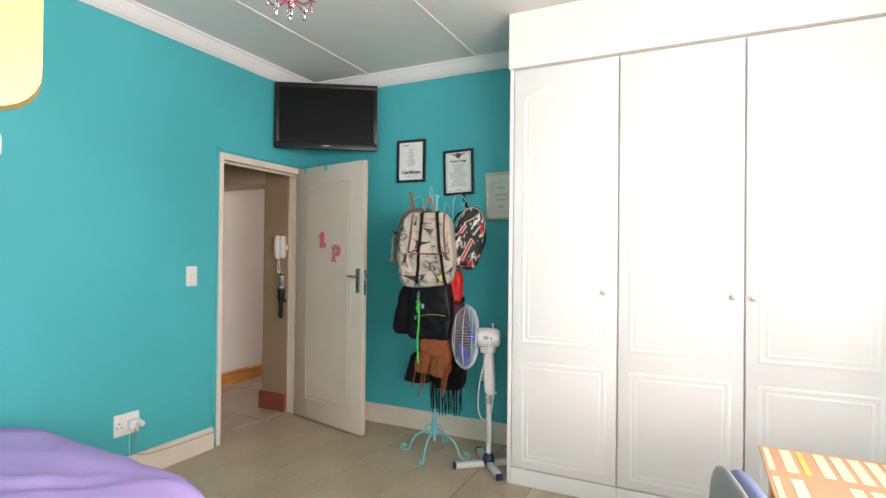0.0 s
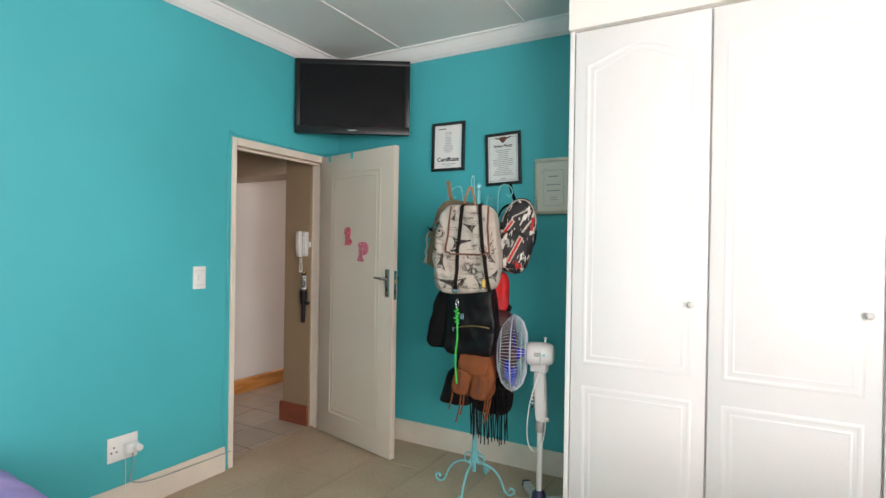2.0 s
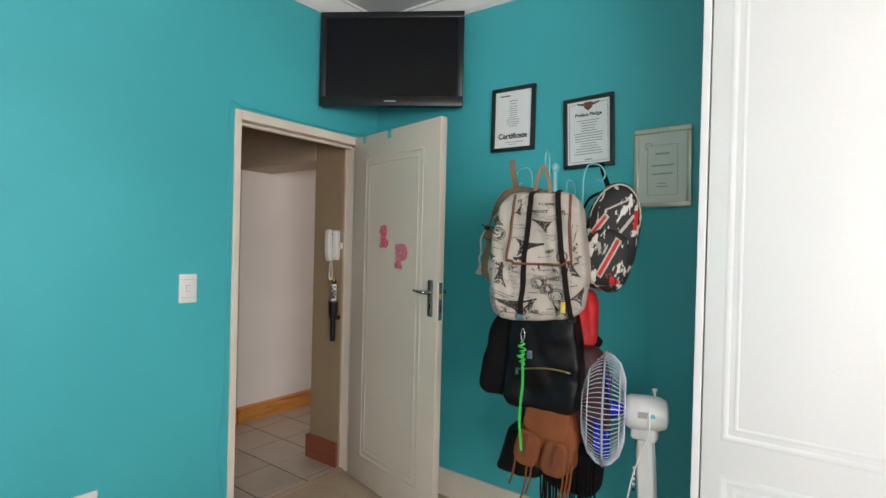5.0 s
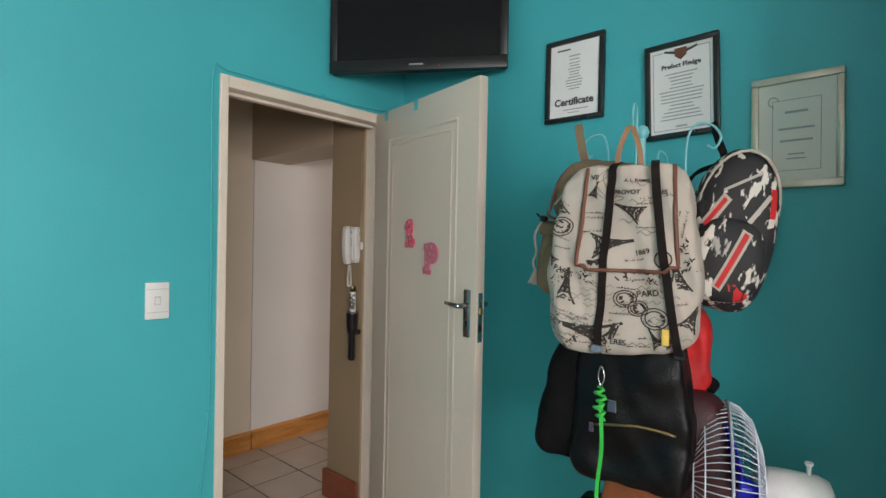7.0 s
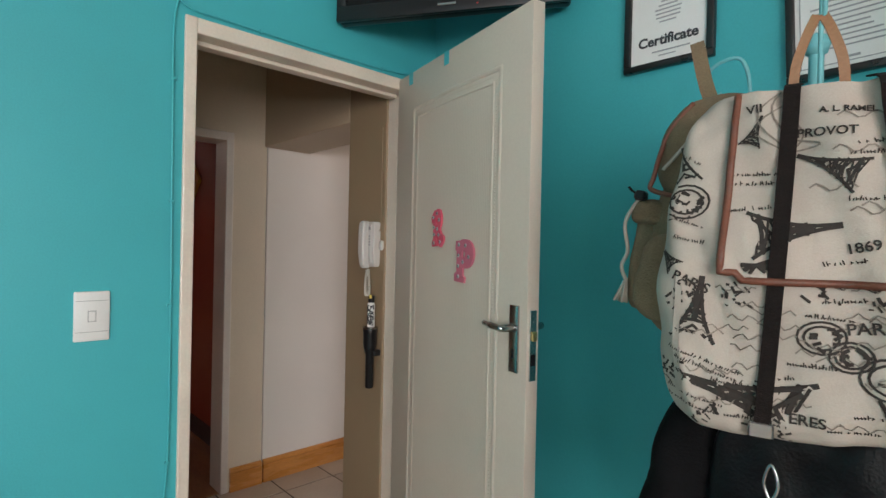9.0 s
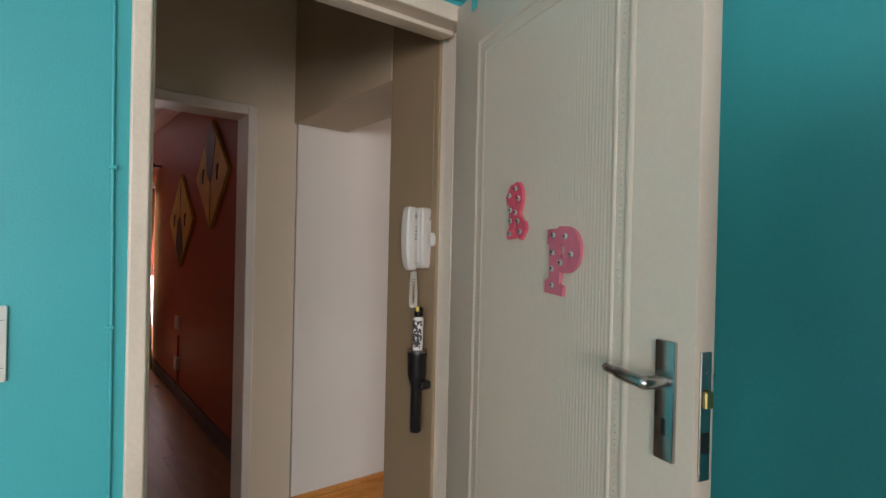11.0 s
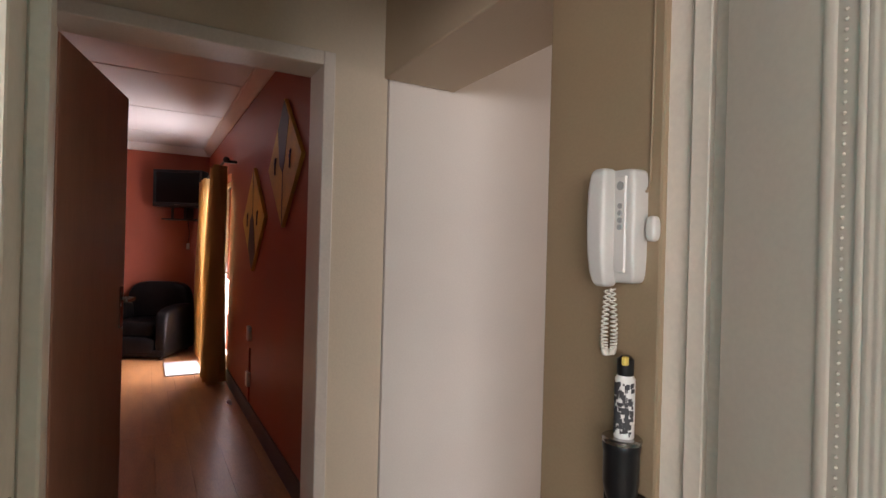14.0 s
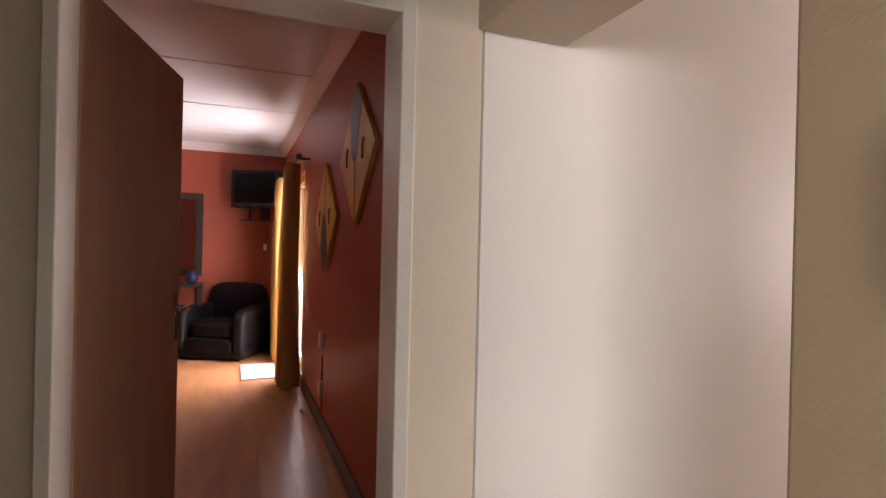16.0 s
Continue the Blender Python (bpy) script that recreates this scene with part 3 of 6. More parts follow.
for k in range(ribs * 6 + 1):
    x = xa + (xb - xa) * k / (ribs * 6)
    y = -LT - 0.0012 - 0.0005 * (0.5 - 0.5 * math.cos(2 * math.pi * k / 6))
    zt = zb + 0.006 * math.sin(math.pi * k / (ribs * 6)) ** 1.5
    cols.append([bm.verts.new((x, y, z)) for z in (za, zt)])
for a, b in zip(cols, cols[1:]):
    bm.faces.new((a[0], b[0], b[1], a[1]))
part("ribbed_panel", bm, M["door_paint"], door, "finely ribbed cream panel", smooth=True)
bm = bmesh.new()
loop = panel_line(px0 + 0.028, px1 - 0.028, pz0 + 0.018, pz1 - 0.028, -LT - 0.001, 0.006, 22)
for i in range(len(loop)):
    a, b = Vector(loop[i - 1]), Vector(loop[i])
    steps = max(1, int((b - a).length / 0.011))
    for k in range(steps):
        c = a.lerp(b, k / steps)
        r = 0.0028
        vs = [bm.verts.new(c + Vector(o) * r) for o in ((1, 0, 0), (0, 0, 1), (-1, 0, 0), (0, 0, -1), (0, -1.1, 0))]
        for j in range(4):
            bm.faces.new((vs[j], vs[(j + 1) % 4], vs[4]))
part("beading", bm, M["door_paint"], door, "rope beading round the panel", smooth=True)
for y, s in ((-LT, -1), (0, 1)):
    plate = part("handle_plate", boxes(((0.749, min(y, y + s * 0.008), 1.045), (0.786, max(y, y + s * 0.008), 1.225)), bevel=0.003, seg=2), M["chrome"], door, "chrome handle plate", smooth="auto")
    part("lever", tube(smooth_path([(0.768, y + s * 0.006, 1.165), (0.768, y + s * 0.045, 1.165), (0.758, y + s * 0.050, 1.166), (0.726, y + s * 0.050, 1.168), (0.684, y + s * 0.044, 1.170)], 5), [0.010] * 8 + [0.009] * 9 + [0.007] * 4, 10), M["chrome"], plate, "worn chrome lever", smooth=True)
    part("keyhole", boxes(((0.764, min(y + s * 0.0075, y + s * 0.0095), 1.083), (0.772, max(y + s * 0.0075, y + s * 0.0095), 1.108)), bevel=0.001), M["black_plastic"], plate)
lock = part("lock_plate", boxes(((LEAF - 0.001, -0.031, 1.03), (LEAF + 0.003, -0.009, 1.215)), bevel=0.001), M["chrome"], door, "steel lock plate in the door edge")
part("latch", boxes(((LEAF + 0.002, -0.028, 1.135), (LEAF + 0.010, -0.012, 1.160)), bevel=0.002), M["brass"], lock)
part("bolt_slot", boxes(((LEAF + 0.0025, -0.027, 1.07), (LEAF + 0.004, -0.013, 1.10))), M["black_plastic"], lock)
for z in (0.25, 1.0, 1.78):
    part("hinge", lathe([(0.007, z), (0.007, z + 0.1)], 10), M["trim"], door, smooth="auto")
for x in (0.10, 0.36):
    part("tape", boxes(((x, -LT - 0.0016, LH - 0.045), (x + 0.03, -LT - 0.0002, LH + 0.0005)), bevel=0.0004), M["teal"], door, "dab of teal paint tape")


def stud_letter(outline, hole, x, z, w, h, tilt, mat, label, studs):
    """A foam letter cut from sheet: outline and hole in unit coordinates about its centre."""
    t = thing("wall_letter", label, "letter", (HX, HY, 0.012), ang)
    m = Matrix.Translation((x, -LT - 0.0036, z)) @ pose(0, 0, 0, 0, tilt, 0)
    bm = bmesh.new()
    edges = []
    for loop_ in (outline, hole):
        vs = [bm.verts.new((u * w, 0, v * h)) for u, v in loop_]
        edges += [bm.edges.new((vs[k - 1], vs[k])) for k in range(len(vs))]
    bmesh.ops.triangle_fill(bm, edges=edges, use_beauty=True)
    ret = bmesh.ops.extrude_face_region(bm, geom=bm.faces[:])
    for g in ret["geom"]:
        if isinstance(g, bmesh.types.BMVert):
            g.co.y -= 0.007
    body = part("letter", moved(bm, m), mat, t)
    for u, v in studs:
        c = m @ Vector((u * w, -0.0068, v * h))
        part("eyelet", moved(lathe([(0.0062, 0), (0.0062, 0.0012), (0.0050, 0.0024), (0.002, 0.0027)], 14), Matrix.Translation(c) @ pose(0, 0, 0, 90)), M["eyelet_metal"], body, "pale metal stud", smooth=True)
        part("stud", moved(lathe([(0.0026, 0.0018), (0.0024, 0.0031), (0.001, 0.0034)], 10), Matrix.Translation(c + Vector((-0.0012, 0, 0.0010))) @ pose(0, 0, 0, 90)), M["black_plastic"], body)
    return t


def round_line(cx, cz, rx, rz_, a0, a1, n=10):
    return [(cx + rx * math.cos(radians(a0 + (a1 - a0) * k / n)), cz + rz_ * math.sin(radians(a0 + (a1 - a0) * k / n))) for k in range(n + 1)]


P_OUT = [(-0.47, -0.49), (0.05, -0.5), (0.07, -0.37), (-0.05, -0.33), (-0.05, -0.16)] + round_line(0.08, 0.16, 0.42, 0.33, -88, 92, 14) + [(-0.12, 0.49), (-0.15, 0.46), (-0.44, 0.44), (-0.46, 0.24), (-0.38, 0.20), (-0.36, -0.26), (-0.48, -0.32)]
P_HOLE = [(p[0], p[1]) for p in round_line(-0.02, 0.15, 0.085, 0.10, 125, -235, 10)[:-1]]
R_OUT = [(-0.36, -0.5), (0.0, -0.48), (0.02, -0.36), (-0.06, -0.30), (-0.04, -0.18), (0.08, -0.24), (0.10, -0.36), (0.16, -0.46), (0.28, -0.50), (0.50, -0.32), (0.46, -0.20), (0.30, -0.14), (0.18, -0.05)] + round_line(0.02, 0.22, 0.26, 0.28, -50, 100, 10) + [(-0.14, 0.46), (-0.28, 0.45), (-0.48, 0.24), (-0.40, 0.10), (-0.32, 0.10), (-0.28, -0.30), (-0.38, -0.38)]
R_HOLE = [(p[0], p[1]) for p in round_line(-0.07, 0.17, 0.075, 0.10, 125, -235, 10)[:-1]]
stud_letter(R_OUT, R_HOLE, 0.352, 1.440, 0.088, 0.128, 2, M["pink_foam"], "pink foam letter R with metal studs on the door", [(-0.04, 0.38), (-0.32, 0.27), (0.12, 0.21), (-0.24, 0.01), (0.0, -0.03), (-0.22, -0.18), (0.13, -0.18), (-0.22, -0.40), (0.24, -0.36)])
stud_letter(P_OUT, P_HOLE, 0.519, 1.335, 0.108, 0.136, 2, M["rose_foam"], "rose pink foam letter P with metal studs on the door", [(-0.27, 0.36), (0.08, 0.35), (-0.27, 0.11), (0.26, 0.10), (-0.03, -0.03), (-0.27, -0.13), (-0.25, -0.37)])

# ---- television in the corner ----
ta, tb = Vector((-2.268, 3.975, 0)), Vector((-1.597, 4.398, 0))
tv_yaw = math.degrees(math.atan2(tb.y - ta.y, tb.x - ta.x))
TW, TH = (tb - ta).length, 0.515
tv = thing("television", "black flat screen television mounted high in the corner", "television", ((ta.x + tb.x) / 2, (ta.y + tb.y) / 2, 2.165), tv_yaw)


def flat_tv(t, w, h, deep):
    body = part("casing", boxes(((-w / 2, 0.012, 0), (w / 2, deep, h)), bevel=0.012, seg=3), M["black_plastic"], t, smooth="auto")
    b = 0.034
    bm = boxes(((-w / 2, -0.004, 0), (w / 2, 0.013, b + 0.018)), ((-w / 2, -0.004, h - b), (w / 2, 0.013, h)), ((-w / 2, -0.004, b + 0.018), (-w / 2 + b, 0.013, h - b)), ((w / 2 - b, -0.004, b + 0.018), (w / 2, 0.013, h - b)), bevel=0.003, seg=2)
    part("bezel", bm, M["black_plastic"], t, "glossy black bezel", smooth="auto")
    part("screen", boxes(((-w / 2 + b, 0.004, b + 0.018), (w / 2 - b, 0.0125, h - b))), M["screen"], t, "dark switched-off screen")
    part("badge", boxes(((-0.032, -0.0055, 0.021), (0.032, -0.0035, 0.029)), bevel=0.0006), M["chrome"], t, "small silver badge")
    return body


flat_tv(tv, TW, TH, 0.055)
part("power_light", boxes(((0.10, -0.0055, 0.016), (0.106, -0.0035, 0.020))), M["red_cloth"], tv)
part("bracket", boxes(((-0.10, 0.053, 0.14), (0.10, 0.105, 0.38)), ((-0.03, 0.100, 0.22), (0.03, 0.30, 0.28)), bevel=0.004), M["black_plastic"], tv, "black steel wall bracket")
cable = thing("television_cable", "thin teal painted cable along the door frame", "cable", (XW, D0, 0))
pts = [(0.028, -0.045, 0.02), (0.012, -0.047, 0.15), (0.006, -0.075, 0.40), (0.006, -0.048, 0.75), (0.006, -0.046, 1.2), (0.006, -0.05, 1.7), (0.006, -0.046, 2.055), (0.006, 0.02, 2.064), (0.006, 0.35, 2.060), (0.006, 0.72, 2.064), (0.006, 0.90, 2.085), (0.006, 0.955, 2.12), (0.012, 0.965, 2.19)]
part("cord", tube(smooth_path(pts, 8), 0.0032, 6), M["teal"], cable, smooth=True)
for z in (0.75, 1.2, 1.5, 1.85):
    part("clip", boxes(((0.0005, -0.055, z), (0.010, -0.041, z + 0.008)), bevel=0.001), M["teal"], cable)
for y in (0.2, 0.45, 0.68):
    part("clip", boxes(((0.0005, y, 2.056), (0.010, y + 0.008, 2.070)), bevel=0.001), M["teal"], cable)


# ---- framed certificates ----
def framed(label, x, z, w, h, tilt, frame_mat, paper, face):
    t = thing("picture_frame", label, "picture frame", (x, YN - 0.001, z), 0, ry=tilt, group="framed certificates")
    f, d = face, 0.022
    for a, b, c, e in ((-w / 2, w / 2, -h / 2, -h / 2 + f), (-w / 2, w / 2, h / 2 - f, h / 2), (-w / 2, -w / 2 + f, -h / 2 + f, h / 2 - f), (w / 2 - f, w / 2, -h / 2 + f, h / 2 - f)):
        part("rail", boxes(((a, -d, c), (b, 0, e)), bevel=0.004, seg=2), frame_mat, t, smooth="auto")
    sheet = part("certificate", boxes(((-w / 2 + f, -0.012, -h / 2 + f), (w / 2 - f, -0.002, h / 2 - f))), paper, t, "printed paper certificate")
    return t, sheet


def bars(parent, rows, mat, y=-0.0135):
    bm = bmesh.new()
    for x, z, w, h in rows:
        box(bm, (x - w / 2, y, z - h / 2), (x + w / 2, y + 0.0012, z + h / 2))
    return tagged(part("print", bm, mat, parent), kind="stuff")


random.seed(4)
c1, s1 = framed("black framed white certificate hung on the teal wall", -1.316, 2.073, 0.262, 0.352, 0.3, M["black_frame"], M["paper"], 0.021)
bm = lettering("Certificate", 0.041, 0.0006, 0.0012)
part("word", moved(bm, pose(0, -0.0132, -0.105)), M["ink"], s1)
bars(s1, [(-0.05, 0.13, 0.06, 0.006)], M["ink"])
bars(s1, [(0, 0.10, 0.05, 0.005), (0, 0.085, 0.045, 0.004)] + [(0, 0.07 - 0.012 * k, random.uniform(0.04, 0.08), 0.004) for k in range(10)] + [(0.01, -0.125, 0.11, 0.004), (0, -0.138, 0.05, 0.003)], M["faint_ink"])
c2, s2 = framed("black framed pledge certificate with a crest on the teal wall", -0.909, 1.962, 0.272, 0.375, -2.0, M["black_frame"], M["paper"], 0.021)
bm = lettering("Prefect Pledge", 0.025, 0.0006, 0.0006)
part("word", moved(bm, pose(0, -0.0132, 0.085)), M["ink"], s2)
bm = bmesh.new()
for a in ((-0.105, -0.155, 0.21, 0.0025), (-0.105, 0.150, 0.21, 0.0025), (-0.105, -0.155, 0.0025, 0.305), (0.1025, -0.155, 0.0025, 0.305)):
    box(bm, (a[0], -0.0134, a[1]), (a[0] + a[2], -0.0122, a[1] + a[3]))
part("border", bm, M["faint_ink"], s2)
bars(s2, [(0, 0.062 - 0.0135 * k, random.uniform(0.06, 0.17), 0.004) for k in range(14)] + [(0, -0.143, 0.04, 0.006)], M["faint_ink"])
part("crest", slab([(-0.022, 0.158), (-0.022, 0.13), (0, 0.112), (0.022, 0.13), (0.022, 0.158)], -0.0136, -0.012), M["brown_leather"], s2, "brown crest")
part("ribbon", slab([(-0.06, 0.150), (-0.022, 0.138), (-0.022, 0.148), (-0.06, 0.158)], -0.0136, -0.012), M["ink"], s2)
part("ribbon", slab([(0.06, 0.150), (0.022, 0.138), (0.022, 0.148), (0.06, 0.158)], -0.0136, -0.012), M["ink"], s2)
c3, s3 = framed("champagne framed cream certificate on the teal wall", -0.572, 1.772, 0.285, 0.375, -0.8, M["silver_frame"], M["cream_paper"], 0.024)
bm = bmesh.new()
for a in ((-0.075, -0.13, 0.15, 0.002), (-0.075, 0.105, 0.15, 0.002), (-0.075, -0.13, 0.002, 0.235), (0.073, -0.13, 0.002, 0.235)):
    box(bm, (a[0], -0.0134, a[1]), (a[0] + a[2], -0.0122, a[1] + a[3]))
part("border", bm, M["faint_ink"], s3)
part("seal", tube([(-0.072 + 0.016 * math.cos(k * 0.4), -0.013, 0.105 + 0.016 * math.sin(k * 0.4)) for k in range(13)], 0.0016, 5), M["faint_ink"], s3)
bars(s3, [(0, 0.065, 0.07, 0.008), (0, 0.01, 0.11, 0.007), (0, -0.03, 0.10, 0.007), (0, -0.075, 0.05, 0.004), (0, -0.09, 0.06, 0.004)], M["faint_ink"])

for hung, wide, high in ((c1, 0.962, 0.943), (c2, 0.90, 0.90), (c3, 0.835, 0.92)):
    hung.scale = (wide, 1, high)

# ---- switch and socket ----
sw = thing("light_switch", "white plastic light switch on the teal wall", "light switch", (XW, 3.276, 1.188), 0)
plate = part("plate", boxes(((0, -0.04, -0.065), (0.009, 0.04, 0.065)), bevel=0.003, seg=2), M["white_plastic"], sw, smooth="auto")
for z in (0.0406, -0.0406):
    part("cover_line", boxes(((0.0085, -0.036, z - 0.0006), (0.0096, 0.036, z + 0.0006))), M["grey_plastic"], plate)
rk = part("rocker", boxes(((0.0085, -0.008, -0.013), (0.013, 0.008, 0.013)), bevel=0.0015), M["white_plastic"], plate)
part("rocker_gap", boxes(((0.0086, -0.0095, -0.0145), (0.0095, 0.0095, 0.0145))), M["grey_plastic"], plate)
so = thing("wall_socket", "white double wall socket with a plug in it", "socket", (XW, 2.853, 0.341), 0)
plate = part("plate", boxes(((0, -0.075, -0.062), (0.010, 0.075, 0.062)), bevel=0.003, seg=2), M["white_plastic"], so, smooth="auto")
part("socket_hole", boxes(*[((0.0095, y - 0.004, z - 0.004), (0.0106, y + 0.004, z + 0.004)) for y, z in ((-0.045, 0.012), (-0.058, -0.012), (-0.032, -0.012))]), M["black_plastic"], plate)
pl = thing("plug_adapter", "off-white plug pushed into the wall socket", "plug", (XW + 0.010, 2.885, 0.337), 0)
part("body", boxes(((0, -0.035, -0.026), (0.042, 0.030, 0.026)), bevel=0.008, seg=3), M["white_plastic"], pl, smooth="auto")
part("knob", moved(lathe([(0.018, 0), (0.018, 0.03), (0.013, 0.036)], 16, "x"), Matrix.Translation((0.042, 0.012, 0.004))), M["white_plastic"], pl, smooth="auto")
part("cord", tube(smooth_path([(0.03, 0.0, -0.025), (0.032, 0.004, -0.09), (0.028, -0.01, -0.16), (0.03, 0.03, -0.19), (0.034, 0.12, -0.205), (0.030, 0.35, -0.213), (0.022, 0.60, -0.22)], 8), 0.003, 6), M["grey_plastic"], pl, smooth=True)
part("thin_cord", tube(smooth_path([(0.02, -0.03, -0.02), (0.024, -0.033, -0.10), (0.024, -0.03, -0.22), (0.03, -0.03, -0.36)], 6), 0.0016, 5), M["white_plastic"], pl, smooth=True)

# ---- built-in wardrobe ----
FY, DW = 3.875, 0.600
x_doors = [-0.290 + DW * k for k in range(4)]
bulk = tagged(link("bulkhead", boxes(((-0.318, FY - 0.018, 2.455), (XE - 0.001, YN - 0.001, ZC - 0.001)), bevel=0.004, seg=2), M["white_paint"]), "white plastered bulkhead above the wardrobe", "bulkhead", "", "structure")
for i, x0 in enumerate(x_doors):
    unit = thing("wardrobe", "white built-in wardrobe with cathedral-panelled door", "wardrobe", (x0, FY, 0.0), 0, group="built-in wardrobe units")
    bm = boxes(((0.0, 0.024, 0.10), (DW, YN - FY - 0.004, 2.453)), ((0.0, 0.03, 0.0), (DW, YN - FY - 0.004, 0.10)))
    part("body", bm, M["cupboard"], unit)
    part("plinth", boxes(((0.001, 0.0, 0.0), (DW - 0.001, 0.029, 0.095)), bevel=0.002), M["cupboard"], unit)
    gap = 0.0045
    d = part("door", boxes(((gap, 0.0, 0.102), (DW - gap, 0.022, 2.442)), bevel=0.004, seg=2), M["cupboard"], unit, smooth="auto")
    for z0, z1, rise in ((0.15, 0.72, 0.0), (0.845, 2.275, 0.07)):
        part("moulding", ridge(panel_line(0.068, DW - 0.068, z0, z1, 0.0005, rise, 20), 0.022, 0.0032), M["cupboard"], d, smooth=True)
        part("moulding", ridge(panel_line(0.098, DW - 0.098, z0 + 0.03, z1 - 0.03, 0.0005, rise, 20), 0.014, 0.0020), M["cupboard"], d, smooth=True)
    kx = (DW - 0.066, DW - 0.050, 0.032, DW - 0.066)[i]
    part("knob", moved(lathe([(0.004, 0), (0.005, -0.012), (0.013, -0.018), (0.015, -0.025), (0.010, -0.031), (0.004, -0.032)], 16, "y"), Matrix.Translation((kx, 0, 1.152))), M["fan_white"], d, "round pale grey knob", smooth=True)
setting("wardrobe_side", boxes(((-0.314, FY + 0.002, 0.0), (-0.2905, YN - 0.001, 2.454)), bevel=0.002), M["cupboard"], "white wardrobe end panel")
setting("wardrobe_filler", boxes(((x_doors[-1] + DW, FY + 0.002, 0.0), (XE - 0.001, YN - 0.001, 2.454))), M["cupboard"], "white filler panel beside the wardrobe")

# ---- bed ----
bed = thing("bed", "bed with a smooth lilac bedspread", "bed", (-1.475, 1.475, 0.0))
bed.scale = (0.90, 1, 1)
part("base", boxes(((-0.85, -0.66, 0.06), (0.80, 0.64, 0.30)), bevel=0.02, seg=2), M["mattress"], bed)
part("mattress", soft_box(1.68, 1.34, 0.26, 8, 10), M["mattress"], bed, smooth=True).location = (-0.01, -0.01, 0.42)
for x in (-0.75, 0.7):
    for y in (-0.55, 0.55):
        part("leg", moved(lathe([(0.025, 0), (0.03, 0.07)], 10), Matrix.Translation((x, y, 0))), M["dark_wood"], bed)


def drape(c):
    z = c.z
    if z < 0:
        f = 1.0 + 0.035 * (-z) * (1 + 0.6 * math.sin(c.x * 11 + c.y * 9))
        return (c.x * f, c.y * f, z)
    return (c.x, c.y, z * (0.95 + 0.05 * math.cos(c.x * 2.2)))


spread = soft_box(1.80, 1.46, 0.56, 7.0, 60, drape, 0.012, 3, 3.2)
low = [f for f in spread.faces if f.calc_center_median().z < -0.26]
bmesh.ops.delete(spread, geom=low, context="FACES")
spread.normal_update()
for v in spread.verts:
    c = v.co
    v.co = c + v.normal * 0.012 * (noise.noise(Vector((c.x * 3.1 + c.y * 5.3, c.y * 1.7 - c.x * 2.2, c.z * 4))) + 0.5 * noise.noise(Vector((c.x * 9 - c.y * 4, c.y * 8, 3.1))))
for v in spread.verts:
    c = v.co
    for ax, ay, turn, ln, wd, amt in ((0.15, 0.30, 0.5, 0.42, 0.030, 0.016), (0.30, 0.12, 0.7, 0.40, 0.028, 0.014), (-0.10, 0.10, 0.35, 0.45, 0.034, 0.014), (0.48, 0.36, 0.9, 0.30, 0.030, 0.012), (-0.35, 0.40, 0.2, 0.35, 0.030, 0.012)):
        u = (c.x - ax) * math.cos(turn) + (c.y - ay) * math.sin(turn)
        w = -(c.x - ax) * math.sin(turn) + (c.y - ay) * math.cos(turn) + 0.02 * math.sin(u * 9)
        if c.z > 0.1:
            v.co.z += amt * math.exp(-(w / wd) ** 2 - (u / ln) ** 2)
part("bedspread", spread, M["purple_cloth"], bed, "smooth lilac bedspread", smooth=True).location = (-0.01, -0.01, 0.345)

# ---- table, cloth and chair by the window ----
TX, TY, TZ = 0.885, 1.35, 0.745
table = thing("desk", "wooden desk under a tan tablecloth", "desk", (TX, TY, 0))
part("top", boxes(((0, 0, TZ - 0.03), (1.30, 1.53, TZ - 0.004)), bevel=0.004, seg=2), M["pine"], table)
for x in (0.05, 1.25):
    for y in (0.05, 1.48):
        part("leg", boxes(((x - 0.03, y - 0.03, 0), (x + 0.03, y + 0.03, TZ - 0.03)), bevel=0.004), M["pine"], table)
cloth = thing("tablecloth", "tan tablecloth woven with rows of cream bars", "tablecloth", (TX, TY, TZ))
part("cloth", boxes(((-0.006, -0.006, -0.0035), (1.306, 1.536, 0.0)), bevel=0.0015), M["cloth_brown"], cloth)
for r, (y1, y0) in enumerate(((1.515, 1.325), (1.275, 1.085), (1.035, 0.845), (0.795, 0.605), (0.555, 0.365), (0.315, 0.125))):
    for k in range(30):
        if r == 1 and k in (2, 3):
            continue
        x0 = 0.004 + 0.0435 * k
        x1 = x0 + (0.016 if k in (0, 2) else 0.029)
        if x1 > 1.29:
            continue
        part("bar", boxes(((x0, y0, -0.0005), (x1, y1, 0.0012)), bevel=0.0006), M["cloth_yellow" if r == 0 and k == 2 else "cloth_cream"], cloth)
chair = thing("chair", "blue-grey upholstered desk chair with rounded back", "chair", (0.625, 2.17, 0), 12)
part("backrest", moved(soft_box(0.055, 0.40, 0.42, 3.2, 10), pose(0.19, 0, 0.655)), M["chair_blue"], chair, smooth=True)
part("back_shell", moved(soft_box(0.03, 0.42, 0.44, 3.2, 10), pose(0.155, 0, 0.65)), M["grey_plastic"], chair, smooth=True)
part("seat", moved(soft_box(0.44, 0.44, 0.08, 4, 10), pose(0.42, 0, 0.43)), M["chair_blue"], chair, smooth=True)
part("back_post", boxes(((0.14, -0.02, 0.38), (0.165, 0.02, 0.66)), ((0.16, -0.02, 0.38), (0.42, 0.02, 0.395)), bevel=0.003), M["black_plastic"], chair)
part("column", moved(lathe([(0.025, 0.05), (0.025, 0.39)], 14), pose(0.42, 0, 0)), M["black_plastic"], chair, smooth="auto")
